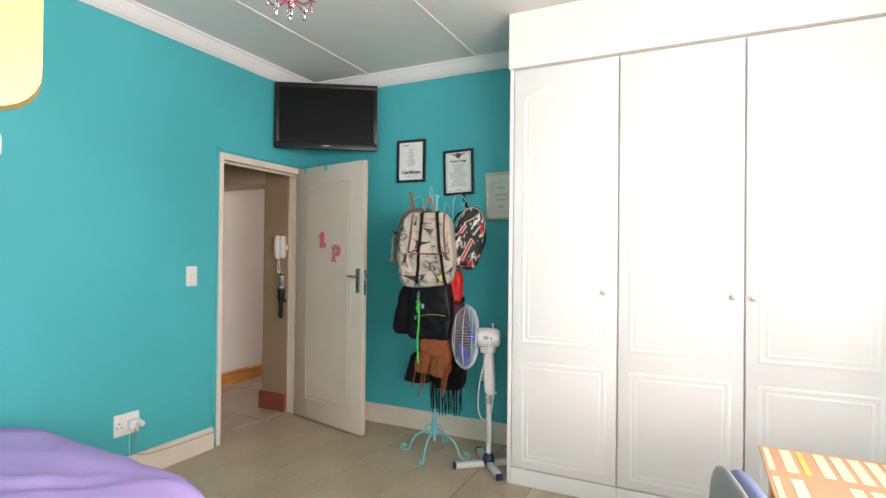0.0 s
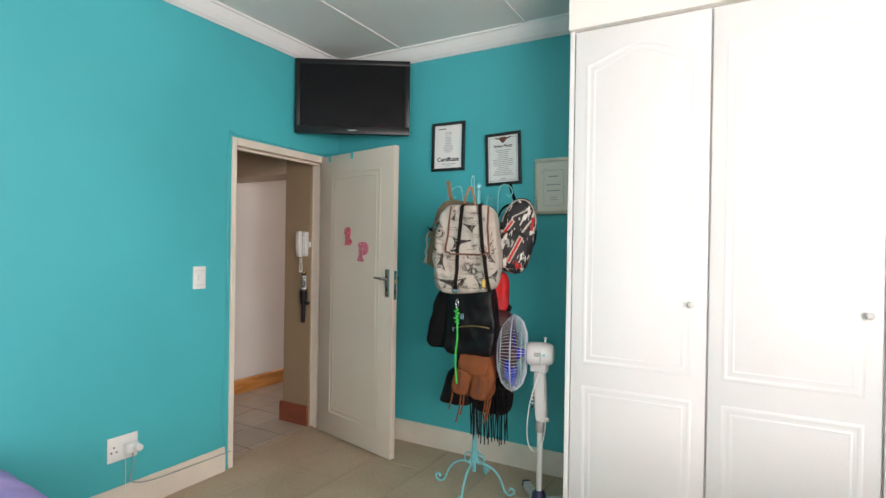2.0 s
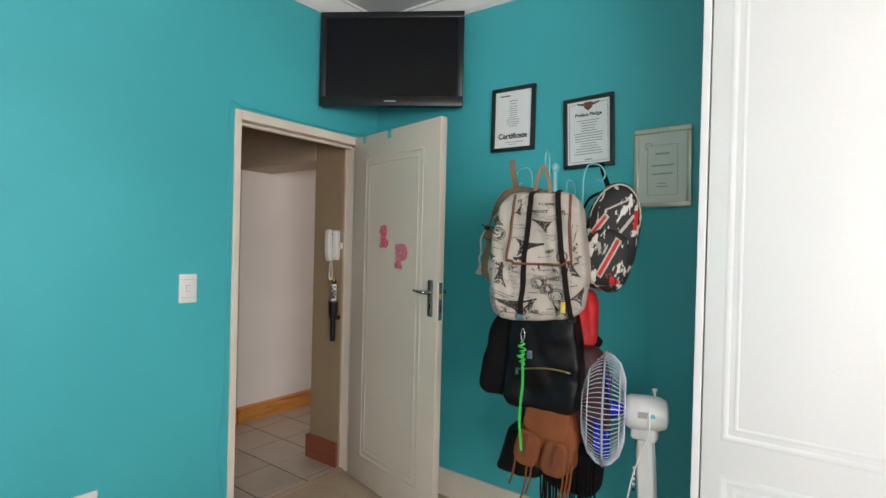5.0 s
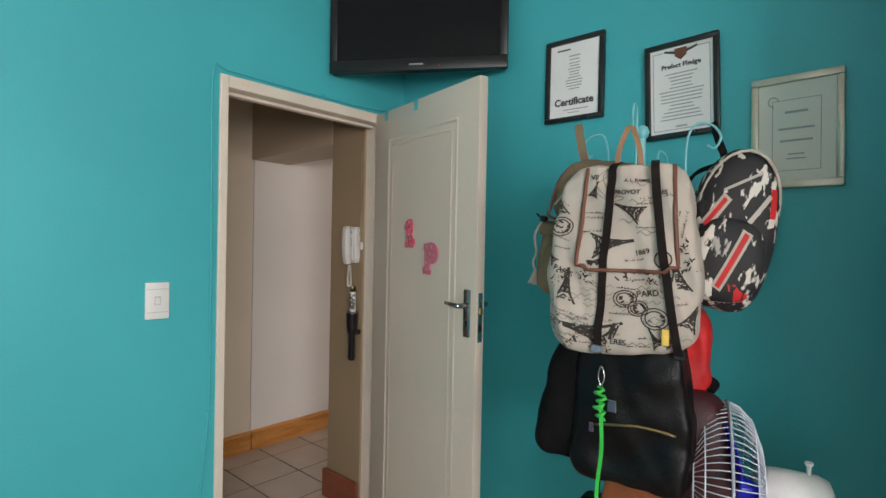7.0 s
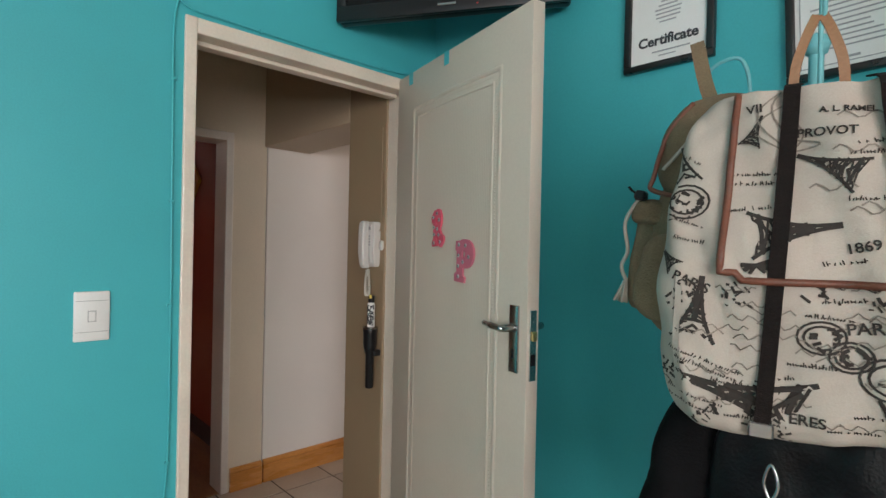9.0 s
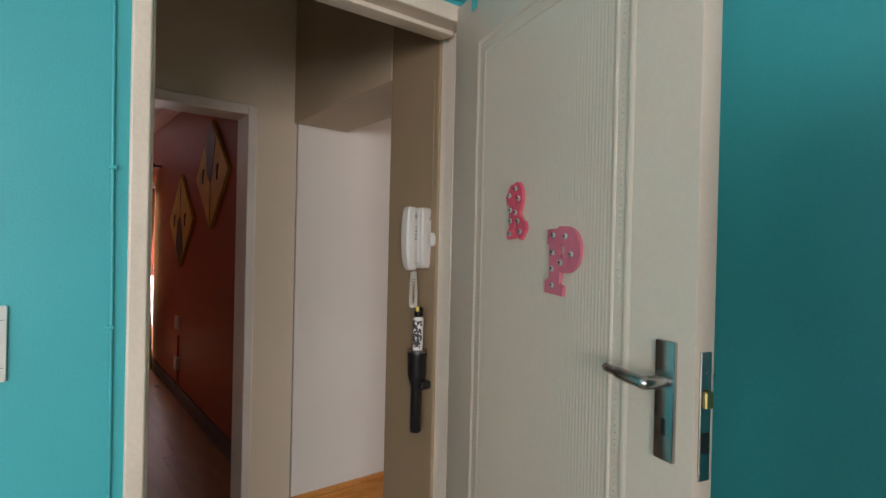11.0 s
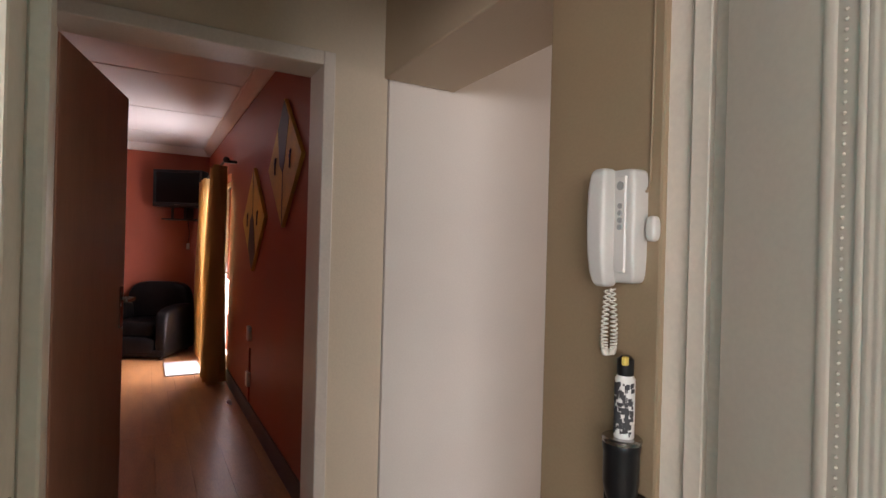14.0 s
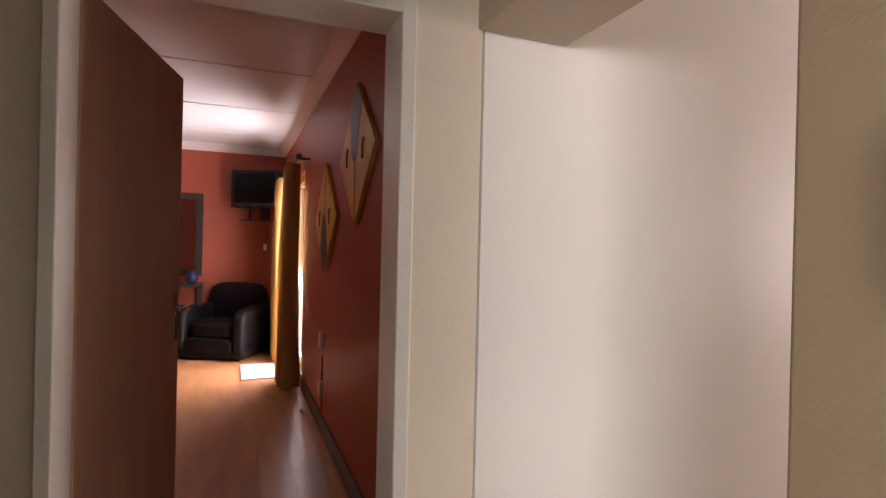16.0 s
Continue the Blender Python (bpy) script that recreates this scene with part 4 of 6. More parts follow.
for k in range(5):
    a = 2 * math.pi * k / 5
    leg = part("foot", tube([(0.42, 0, 0.075), (0.42 + 0.25 * math.cos(a), 0.25 * math.sin(a), 0.05)], [0.022, 0.014], 8), M["black_plastic"], chair, smooth=True)
    part("caster", moved(lathe([(0.022, -0.012), (0.025, 0), (0.022, 0.012)], 14, "y"), pose(0.42 + 0.25 * math.cos(a), 0.25 * math.sin(a), 0.025)), M["black_plastic"], leg, smooth="auto")

# ---- standing board near the bed ----
stand = thing("notice_stand", "rounded pale yellow board on a white post", "stand", (0.0245, 0.939, 0), 63)
pts = []
for cx, cz, a0 in ((0.231, 1.518, -90), (0.231, 2.02, 0), (-0.12, 2.02, 90), (-0.12, 1.515, 180)):
    for k in range(7):
        a = radians(a0 + 15 * k)
        pts.append((cx + 0.035 * math.cos(a), cz + 0.035 * math.sin(a)))
part("board", slab(pts, -0.012, 0.012), M["yellow_panel"], stand, "pale yellow rounded board")
part("bolt", moved(lathe([(0.010, 0), (0.010, -0.004), (0.004, -0.008)], 14, "y"), pose(0.212, -0.012, 1.536)), M["chrome"], stand, smooth="auto")
part("post", boxes(((0.15, 0.013, 0.02), (0.225, 0.07, 1.60)), ((0.14, -0.02, 1.448), (0.234, 0.07, 1.472)), bevel=0.004), M["white_plastic"], stand)
part("foot", boxes(((0.02, -0.12, 0), (0.34, 0.22, 0.02)), bevel=0.006), M["white_plastic"], stand)

# ---- coat stand ----
SX, SY = -0.885, 4.050
rack = thing("coat_stand", "aqua painted wrought metal coat stand with scrolled feet", "coat stand", (SX, SY, 0))
part("pole", tube([(0, 0, 0.10), (0, 0, 1.72)], 0.011, 10), M["aqua_metal"], rack, smooth="auto")
part("finial", moved(lathe([(0.004, 0), (0.016, 0.008), (0.020, 0.022), (0.014, 0.036), (0.004, 0.042)], 14), pose(0, 0, 1.715)), M["aqua_metal"], rack, smooth=True)
for k in range(4):
    a = radians(-85 + 90 * k)
    c, s = math.cos(a), math.sin(a)
    prof = [(0.006, 0.30), (0.014, 0.20), (0.030, 0.155), (0.075, 0.150), (0.125, 0.125), (0.160, 0.080), (0.180, 0.030), (0.200, 0.009), (0.222, 0.008), (0.240, 0.022), (0.236, 0.042), (0.218, 0.044), (0.212, 0.030)]
    part("leg", tube(smooth_path([(r * c, r * s, z) for r, z in prof], 5), 0.0065, 8), M["aqua_metal"], rack, smooth=True)
    ring = [(0.034 * c + 0.026 * math.cos(t) * c, 0.034 * s + 0.026 * math.cos(t) * s, 0.175 + 0.030 * math.sin(t)) for t in [2 * math.pi * i / 16 for i in range(16)]]
    part("scroll", tube(ring, 0.005, 6, closed=True), M["aqua_metal"], rack, smooth=True)
for nm, a, base, top, reach in (("left", 186, 1.50, 1.742, 0.120), ("front", 284, 1.55, 1.780, 0.140), ("right", 8, 1.50, 1.745, 0.145), ("back", 85, 1.5, 1.70, 0.12)):
    c, s = math.cos(radians(a)), math.sin(radians(a))
    prof = [(0.010, base), (reach * 0.55, base - 0.01), (reach * 0.78, base + 0.05), (reach * 0.80, top - 0.07), (reach * 0.86, top - 0.02), (reach, top), (reach + 0.035, top - 0.008), (reach + 0.055, top - 0.040), (reach + 0.042, top - 0.068), (reach + 0.022, top - 0.060)]
    part("hook", tube(smooth_path([(r * c, r * s, z) for r, z in prof], 6), 0.0033, 8), M["aqua_metal"], rack, smooth=True)


# ---- bags on the stand ----
from mathutils.bvhtree import BVHTree


def drawn_on(bm, tree, lift=0.0016, far=0.6):
    """Lays a flat figure in the x-z plane on the front of a body."""
    for v in bm.verts:
        hit = tree.ray_cast(Vector((v.co.x, -far, v.co.z)), Vector((0, 1, 0)))[0]
        v.co.y = (hit.y if hit else 0) - lift
    return bm


def strip(points, wide, bm=None):
    """A flat line in the x-z plane made of short quads."""
    bm = bm or bmesh.new()
    rows = []
    for i, (x, z) in enumerate(points):
        x0, z0 = points[max(i - 1, 0)]
        x1, z1 = points[min(i + 1, len(points) - 1)]
        d = math.hypot(x1 - x0, z1 - z0) or 1
        w = wide(i / (len(points) - 1)) if callable(wide) else wide
        nx, nz = -(z1 - z0) / d * w / 2, (x1 - x0) / d * w / 2
        rows.append((bm.verts.new((x + nx, 0, z + nz)), bm.verts.new((x - nx, 0, z - nz))))
    for a, b in zip(rows, rows[1:]):
        bm.faces.new((a[0], a[1], b[1], b[0]))
    return bm


def tower(x, z, h, turn, bm):
    """A little lattice tower drawn in strokes."""
    c, s = math.cos(radians(turn)), math.sin(radians(turn))

    def at(u, v):
        return (x + (u * c - v * s) * h, z + (u * s + v * c) * h)

    for k in range(7):
        v = 0.05 + 0.1 * k
        w = 0.30 * (1 - v) ** 2.2
        strip([at(-w, v), at(w, v + 0.09)], 0.028 * h, bm)
        strip([at(w, v), at(-w, v + 0.09)], 0.028 * h, bm)
    for side in (-1, 1):
        strip([at(side * (0.30 * (1 - k / 8) ** 2.2 + 0.015), k / 8) for k in range(9)], 0.05 * h, bm)
    for v in (0.12, 0.30, 0.42, 0.62):
        w = 0.30 * (1 - v) ** 2.2 + 0.05
        strip([at(-w, v), at(0, v + 0.02), at(w, v)], 0.05 * h, bm)
    strip([at(-0.2, 0.08), at(0, 0.24), at(0.2, 0.08)], 0.05 * h, bm)
    strip([at(0, 0.30), at(0, 0.70)], 0.09 * h, bm)
    return bm


def scribble(x, z, length, tilt, bm, tall=0.007):
    """A row of little strokes, too small to read."""
    c, s = math.cos(radians(tilt)), math.sin(radians(tilt))
    u = 0.0
    while u < length:
        h = tall * random.choice((0.5, 0.6, 1.0))
        lean = random.uniform(-0.002, 0.002)
        if random.random() < 0.82:
            strip([(x + u * c - 0 * s, z + u * s), (x + (u + lean) * c - h * s, z + (u + lean) * s + h * c)], 0.0016, bm)
            if random.random() < 0.5:
                strip([(x + u * c - h * 0.5 * s, z + u * s + h * 0.5 * c), (x + (u + 0.003) * c - h * 0.5 * s, z + (u + 0.003) * s + h * 0.5 * c)], 0.0014, bm)
        u += 0.0038
    return bm


bag = thing("backpack", "cream canvas backpack printed with towers and dark straps", "backpack", (-0.857, 3.874, 1.382), 13)
bag.scale = (0.865, 0.93, 0.855)


def sack(c):
    f = 1.0 - 0.15 * max(0, c.z) ** 1.2 + 0.06 * max(0, -c.z)
    return (c.x * f, c.y * (1.0 - 0.25 * max(0, c.z) + 0.08 * max(0, -c.z)), c.z)


body_bm = soft_box(0.405, 0.19, 0.545, 5.8, 44, sack, 0.016, 5, 5.0)
for v in body_bm.verts:
    c = v.co
    fold = noise.noise(Vector((c.x * 26 + c.z * 7, c.z * 5, 2.3))) + 0.6 * noise.noise(Vector((c.x * 9, c.z * 24 - c.x * 12, 7.7)))
    v.co += Vector((0.25 * (1 if c.x > 0 else -1), -1, 0)) * fold * 0.0155
tree = BVHTree.FromBMesh(body_bm)
body = part("body", body_bm, M["canvas"], bag, smooth=True)
bm = bmesh.new()
n1, n2 = 26, 26
grid = []
for j in range(n2 + 1):
    v = j / n2
    row = []
    for i in range(n1 + 1):
        u = -1 + 2 * i / n1
        z = 0.262 - v * 0.285 - (0.012 if abs(u) < 0.8 else 0) * v
        x = 0.022 + u * (0.116 + 0.016 * v)
        hit = tree.ray_cast(Vector((x, -0.6, min(z, 0.245))), Vector((0, 1, 0)))[0]
        y = (hit.y if hit else 0.0) - 0.007 - 0.004 * v
        row.append(bm.verts.new((x, y, z)))
    grid.append(row)
for a, b in zip(grid, grid[1:]):
    for i in range(n1):
        bm.faces.new((a[i], a[i + 1], b[i + 1], b[i]))
edge = [grid[j][0].co.copy() for j in range(n2 + 1)] + [grid[n2][i].co.copy() for i in range(1, n1 + 1)] + [grid[j][n1].co.copy() for j in range(n2 - 1, -1, -1)]
flap_tree = BVHTree.FromBMesh(bm)
ret = bmesh.ops.extrude_face_region(bm, geom=bm.faces[:])
for v in ret["geom"]:
    if isinstance(v, bmesh.types.BMVert):
        v.co.y += 0.006
flap = part("flap", bm, M["canvas"], bag, "cream printed flap edged in brown", smooth="auto")
part("piping", tube(edge, 0.0062, 6), M["brown_leather"], flap, "brown leather edging", smooth=True)
random.seed(11)
art = bmesh.new()
for x, z, h, a in ((-0.150, -0.135, 0.105, -8), (0.005, -0.235, 0.17, 76), (0.160, -0.09, 0.10, 10), (0.115, -0.245, 0.06, 30), (-0.165, 0.12, 0.08, 15), (0.175, -0.19, 0.08, -25), (-0.175, -0.02, 0.05, 40)):
    tower(x, z, h, a, art)
for x, z, r in ((0.02, -0.115, 0.030), (0.055, -0.14, 0.026), (-0.165, 0.09, 0.035), (0.10, -0.165, 0.036)):
    for q in (1.0, 0.72):
        strip([(x + q * r * math.cos(t), z + 0.8 * q * r * math.sin(t)) for t in [2 * math.pi * i / 16 for i in range(17)]], 0.0035, art)
    for k in range(9):
        t = random.uniform(0, 6.28)
        strip([(x + 0.5 * r * math.cos(t), z + 0.5 * r * math.sin(t)), (x + 0.5 * r * math.cos(t) + 0.01, z + 0.5 * r * math.sin(t) + random.uniform(-0.008, 0.008))], 0.005, art)
for k in range(11):
    x, z = (0.09, 0.02, -0.13, 0.165, -0.05, -0.18, -0.165, -0.185, 0.14, -0.09, 0.18)[k], (-0.055, -0.05, -0.245, 0.03, -0.25, 0.075, -0.065, -0.19, -0.235, -0.06, -0.02)[k]
    for j in range(16):
        u, w = x + random.uniform(-0.02, 0.02), z + random.uniform(-0.015, 0.02)
        strip([(u, w), (u + random.uniform(-0.012, 0.012), w + random.uniform(-0.010, 0.012))], random.uniform(0.002, 0.005), art)
for x, z, ln, tilt in ((-0.185, -0.150, 0.11, -18), (-0.175, -0.165, 0.10, -18), (-0.12, -0.195, 0.07, -8), (0.02, -0.065, 0.05, 5), (-0.02, -0.16, 0.06, 0), (0.06, -0.225, 0.08, 5), (-0.185, 0.03, 0.05, -12), (-0.19, -0.215, 0.09, -14), (-0.185, -0.232, 0.08, -14), (-0.18, 0.06, 0.045, -20), (-0.18, 0.17, 0.04, -30), (0.0, -0.085, 0.06, -6), (0.13, -0.13, 0.05, 10), (0.12, -0.02, 0.05, -30), (-0.06, -0.19, 0.05, 12), (0.03, -0.25, 0.06, 3), (0.15, 0.08, 0.05, 80), (0.165, 0.06, 0.07, 80), (-0.10, -0.25, 0.08, -4)):
    scribble(x, z, ln, tilt, art)
tagged(part("print", drawn_on(art, tree), M["brown_ink"], body, "dark brown travel print"), kind="stuff")
art = bmesh.new()
for x, z, h, a in ((0.035, 0.105, 0.085, 65), (-0.10, 0.02, 0.115, -82), (-0.105, 0.16, 0.05, -20)):
    tower(x, z, h, a, art)
strip([(0.09 + 0.022 * math.cos(t), -0.015 + 0.022 * math.sin(t)) for t in [2 * math.pi * i / 16 for i in range(17)]], 0.004, art)
for j in range(14):
    a = random.uniform(0, 6.28)
    strip([(-0.09, -0.025), (-0.09 + 0.02 * math.cos(a), -0.025 + 0.014 * math.sin(a))], 0.005, art)
for x, z, ln, tilt in ((-0.135, 0.115, 0.085, -2), (-0.13, 0.100, 0.06, -2), (-0.13, 0.057, 0.06, 4), (0.03, 0.150, 0.09, 6), (0.02, 0.070, 0.05, 0), (-0.01, -0.025, 0.05, 8), (0.02, 0.135, 0.05, 3)):
    scribble(x, z, ln, tilt, art)
tagged(part("print", drawn_on(moved(art, pose(0.028, 0, 0.014)), flap_tree), M["brown_ink"], flap, "dark brown travel print"), kind="stuff")
art = bmesh.new()
for k in range(5):
    t0 = k * 0.7
    strip([(-0.045 + (0.045 * math.sin(i / 10 * math.pi)) * math.cos(t0 + 0.12 * i), 0.15 + 0.07 * (i / 10) * math.sin(t0 + 0.3) + 0.02 * k * i / 10) for i in range(11)], 0.0025, art)
for k in range(5):
    x, z = random.uniform(-0.02, 0.06), random.uniform(0.02, 0.2)
    strip([(x + 0.008 * i, z + 0.006 * math.sin(i * 1.4)) for i in range(8)], 0.0025, art)
tagged(part("faded_print", drawn_on(moved(art, pose(0.020, 0, 0.010)), flap_tree), M["grey_ink"], flap), kind="stuff")
art = bmesh.new()
for k in range(34):
    x, z = random.uniform(-0.18, 0.14), random.uniform(-0.245, -0.03)
    strip([(x + 0.007 * i, z + 0.005 * math.sin(i * 1.9 + k)) for i in range(9)], 0.0022, art)
tagged(part("faded_print", drawn_on(art, tree), M["grey_ink"], body), kind="stuff")
for text, size, x, z, tilt, on, tr in (("PARIS", 0.023, -0.155, -0.048, 25, body, tree), ("PARD", 0.024, 0.080, -0.105, -8, body, tree), ("ERES", 0.022, 0.005, -0.245, 0, body, tree), ("PROVOT", 0.018, 0.020, 0.180, 2, flap, flap_tree), ("ERES", 0.017, 0.108, 0.178, 2, flap, flap_tree), ("1869", 0.020, 0.066, 0.012, -12, flap, flap_tree), ("VII", 0.020, -0.07, 0.226, -5, flap, flap_tree), ("A. L. RAMEL", 0.013, 0.045, 0.215, 2, flap, flap_tree)):
    bm = moved(lettering(text, size, 0.0, 0.0004), pose(x, 0, z, 0, tilt, 0))
    part("printed_word", drawn_on(bm, tr, 0.0022), M["brown_ink"], on)
for sx, xb in ((-1, -0.052), (1, 0.162)):
    pts = [(sx * 0.050 + 0.032, -0.005, 0.285)]
    for k in range(15):
        v = k / 14
        x, z = sx * 0.056 + 0.034 + (xb - sx * 0.056 - 0.034) * v ** 1.2, 0.262 - 0.535 * v
        hit = flap_tree.ray_cast(Vector((x, -0.6, z)), Vector((0, 1, 0)))[0] or tree.ray_cast(Vector((x, -0.6, max(z, -0.25))), Vector((0, 1, 0)))[0]
        pts.append((x, (hit.y if hit else -0.05) - 0.008, z))
    st = part("strap", ribbon(smooth_path(pts, 3), 0.022, 0.003), M["webbing"], bag, "dark brown webbing strap")
    part("buckle", boxes(((xb - 0.017, pts[-1][1] - 0.007, -0.275), (xb + 0.017, pts[-1][1] + 0.003, -0.250)), bevel=0.003), M["black_plastic" if sx > 0 else "chrome"], st)
for sx in (-1, 1):
    pts = [(sx * 0.034 + 0.012, -0.02, 0.255), (sx * 0.030 + 0.012, -0.022, 0.31), (sx * 0.016 + 0.012, -0.018, 0.36), (0.012 + sx * 0.004, -0.008, 0.392)]
    part("handle", ribbon(smooth_path(pts, 5), 0.014, 0.004, (1, 0, 0.1 * sx)), M["tan_leather"], bag, "tan leather carrying loop")
part("label_tag", boxes(((0.120, -0.119, -0.232), (0.138, -0.104, -0.188)), bevel=0.002), M["ochre"], bag, "small yellow woven tag")
part("zip", drawn_on(strip([(-0.168 - 0.004 * math.sin(k / 3), -0.03 - 0.019 * k) for k in range(11)], 0.010), tree, 0.0022), M["canvas"], body, "pale zip tape")

def creased(bm, amount, seed, freq=24.0):
    """Presses irregular creases into a soft body along its normals."""
    bm.normal_update()
    for v in bm.verts:
        c = v.co
        f = noise.noise(Vector((c.x * freq + c.z * 6, c.y * freq * 0.6, c.z * freq * 0.35 + seed))) + 0.7 * noise.noise(Vector((c.x * 8, c.z * freq - c.x * 11, seed * 2.0)))
        v.co = c + v.normal * f * amount
    return bm


kh = thing("khaki_backpack", "khaki canvas backpack with flap and toggle cords", "backpack", (-0.975, 3.998, 1.432), 10, ry=9)
part("body", creased(soft_box(0.27, 0.18, 0.41, 4.2, 30, sack, 0.012, 12, 6.0), 0.008, 3), M["khaki"], kh, smooth=True)
fl = part("flap", moved(creased(soft_box(0.285, 0.20, 0.19, 5.0, 22, lambda c: (c.x * (1 - 0.22 * max(0, c.z)), c.y * (1 - 0.3 * max(0, c.z)), c.z), 0.008, 14, 6.0), 0.005, 5), pose(-0.004, -0.004, 0.125)), M["khaki"], kh, "khaki flap with dark brown binding", smooth=True)
part("binding", tube(smooth_path([(-0.100, -0.070, 0.195), (-0.126, -0.088, 0.140), (-0.134, -0.098, 0.065), (-0.124, -0.103, 0.038), (0.0, -0.106, 0.032), (0.12, -0.100, 0.036)], 6), 0.0042, 6), M["brown_leather"], fl, smooth=True)
part("pocket", moved(creased(soft_box(0.17, 0.085, 0.16, 4.0, 16, None, 0.008, 15), 0.005, 7), pose(-0.045, -0.085, -0.105)), M["khaki"], kh, smooth=True)
part("pocket", moved(creased(soft_box(0.075, 0.13, 0.19, 4.0, 16, None, 0.008, 16), 0.005, 8), pose(-0.125, 0.0, -0.085)), M["khaki"], kh, smooth=True)
part("pocket_flap", moved(creased(soft_box(0.10, 0.145, 0.05, 4.0, 12, None, 0.004, 18), 0.003, 9), pose(-0.128, 0.0, 0.005)), M["khaki"], kh, smooth=True)
part("strap", ribbon(smooth_path([(-0.075, 0.0, 0.19), (-0.105, 0.005, 0.25), (-0.135, 0.02, 0.325)], 5), 0.024, 0.005), M["khaki"], kh)
part("cord", tube(smooth_path([(-0.075, -0.098, 0.150), (-0.095, -0.112, 0.110), (-0.118, -0.112, 0.075)], 6), 0.0032, 6), M["canvas"], kh, "pale toggle cord", smooth=True)
part("cord", tube(smooth_path([(-0.162, -0.060, 0.030), (-0.178, -0.068, -0.02), (-0.166, -0.064, -0.07), (-0.172, -0.064, -0.10), (-0.160, -0.062, -0.125)], 6), 0.0036, 6), M["canvas"], kh, "pale toggle cord", smooth=True)
random.seed(21)
for k in range(7):
    part("tassel", tube([(-0.160, -0.062, -0.120), (-0.160 + random.uniform(-0.014, 0.014), -0.062 + random.uniform(-0.012, 0.012), -0.165)], 0.0028, 5), M["canvas"], kh, smooth=True)
part("buckle", boxes(((-0.170, -0.076, 0.022), (-0.150, -0.052, 0.040)), bevel=0.004), M["black_plastic"], kh, "dark plastic buckle")
part("buckle_tongue", ribbon(smooth_path([(-0.150, -0.065, 0.03), (-0.172, -0.070, 0.036), (-0.182, -0.072, 0.044)], 4), 0.010, 0.003, (0, 1, 0)), M["webbing"], kh)

fb = thing("printed_backpack", "small black backpack printed in white and red", "backpack", (-0.662, 4.085, 1.458), 24, ry=9)
fb.scale = (0.74, 0.90, 0.93)


def tear(c):
    f = 1.0 - 0.18 * max(0, c.z) ** 2 - 0.05 * max(0, -c.z) ** 2
    return (c.x * f, c.y * (1 - 0.2 * max(0, c.z)), c.z)


part("body", soft_box(0.275, 0.19, 0.455, 3.0, 30, tear, 0.012, 21, 6.0), M["printed"], fb, "black, white and red printed cloth", smooth=True)
part("front_pocket", moved(soft_box(0.225, 0.09, 0.23, 3.2, 16, tear, 0.009, 22, 6.0), pose(-0.01, -0.075, -0.085)), M["printed"], fb, smooth=True)
flag = soft_box(0.225, 0.09, 0.23, 3.2, 16, tear, 0.009, 22, 6.0)
moved(flag, pose(-0.01, -0.075, -0.085))
whole = soft_box(0.275, 0.19, 0.455, 3.0, 22, tear, 0.012, 21, 6.0)
ftree, wtree = BVHTree.FromBMesh(flag), BVHTree.FromBMesh(whole)
flag.free()
whole.free()
for a, b, w, mt, tr, lift in (((-0.035, -0.165), (0.03, -0.005), 0.034, "canvas", ftree, 0.0016), ((-0.033, -0.16), (0.028, -0.010), 0.017, "red_cloth", ftree, 0.0026), ((-0.105, -0.01), (-0.045, 0.085), 0.032, "canvas", wtree, 0.0018), ((-0.100, 0.0), (-0.05, 0.078), 0.014, "red_cloth", wtree, 0.0028), ((-0.06, 0.10), (0.05, 0.16), 0.008, "canvas", wtree, 0.0018), ((0.03, 0.02), (0.085, 0.10), 0.014, "canvas", wtree, 0.0018), ((0.10, 0.04), (0.095, 0.12), 0.020, "red_cloth", wtree, 0.0018)):
    part("flag_print", drawn_on(strip([(a[0] + (b[0] - a[0]) * k / 8, a[1] + (b[1] - a[1]) * k / 8) for k in range(9)], w), tr, lift), M[mt], fb)
arc = [(0.125 * math.cos(t), -0.045 - 0.02 * math.sin(t), 0.05 + 0.165 * math.sin(t)) for t in [math.pi * k / 14 for k in range(15)]]
part("zip", tube(arc, 0.0045, 6), M["canvas"], fb, "pale piping along the zip", smooth=True)
part("handle", ribbon(smooth_path([(-0.05, 0.03, 0.20), (-0.085, 0.03, 0.25), (-0.115, 0.04, 0.305)], 5), 0.024, 0.005), M["black_cloth"], fb)
part("strap", ribbon(smooth_path([(-0.05, 0.10, 0.20), (-0.14, 0.10, 0.15), (-0.165, 0.09, 0.03), (-0.12, 0.09, -0.10)], 6), 0.045, 0.012, (0, 1, 0)), M["black_cloth"], fb, "padded black strap", smooth="auto")
part("strap", ribbon(smooth_path([(0.05, 0.11, 0.20), (0.13, 0.12, 0.10), (0.15, 0.12, -0.02), (0.10, 0.10, -0.14)], 6), 0.045, 0.012, (0, 1, 0)), M["black_cloth"], fb, "padded black strap", smooth="auto")

bl = thing("leather_handbag", "large black leather handbag with a brass zip", "handbag", (-0.835, 3.900, 0.990), 6)
bl.scale = (0.78, 0.90, 0.80)


def slouch(c):
    return (c.x * (1.0 - 0.16 * max(0, c.z)), c.y * (1 - 0.35 * c.z * 0.5), c.z)


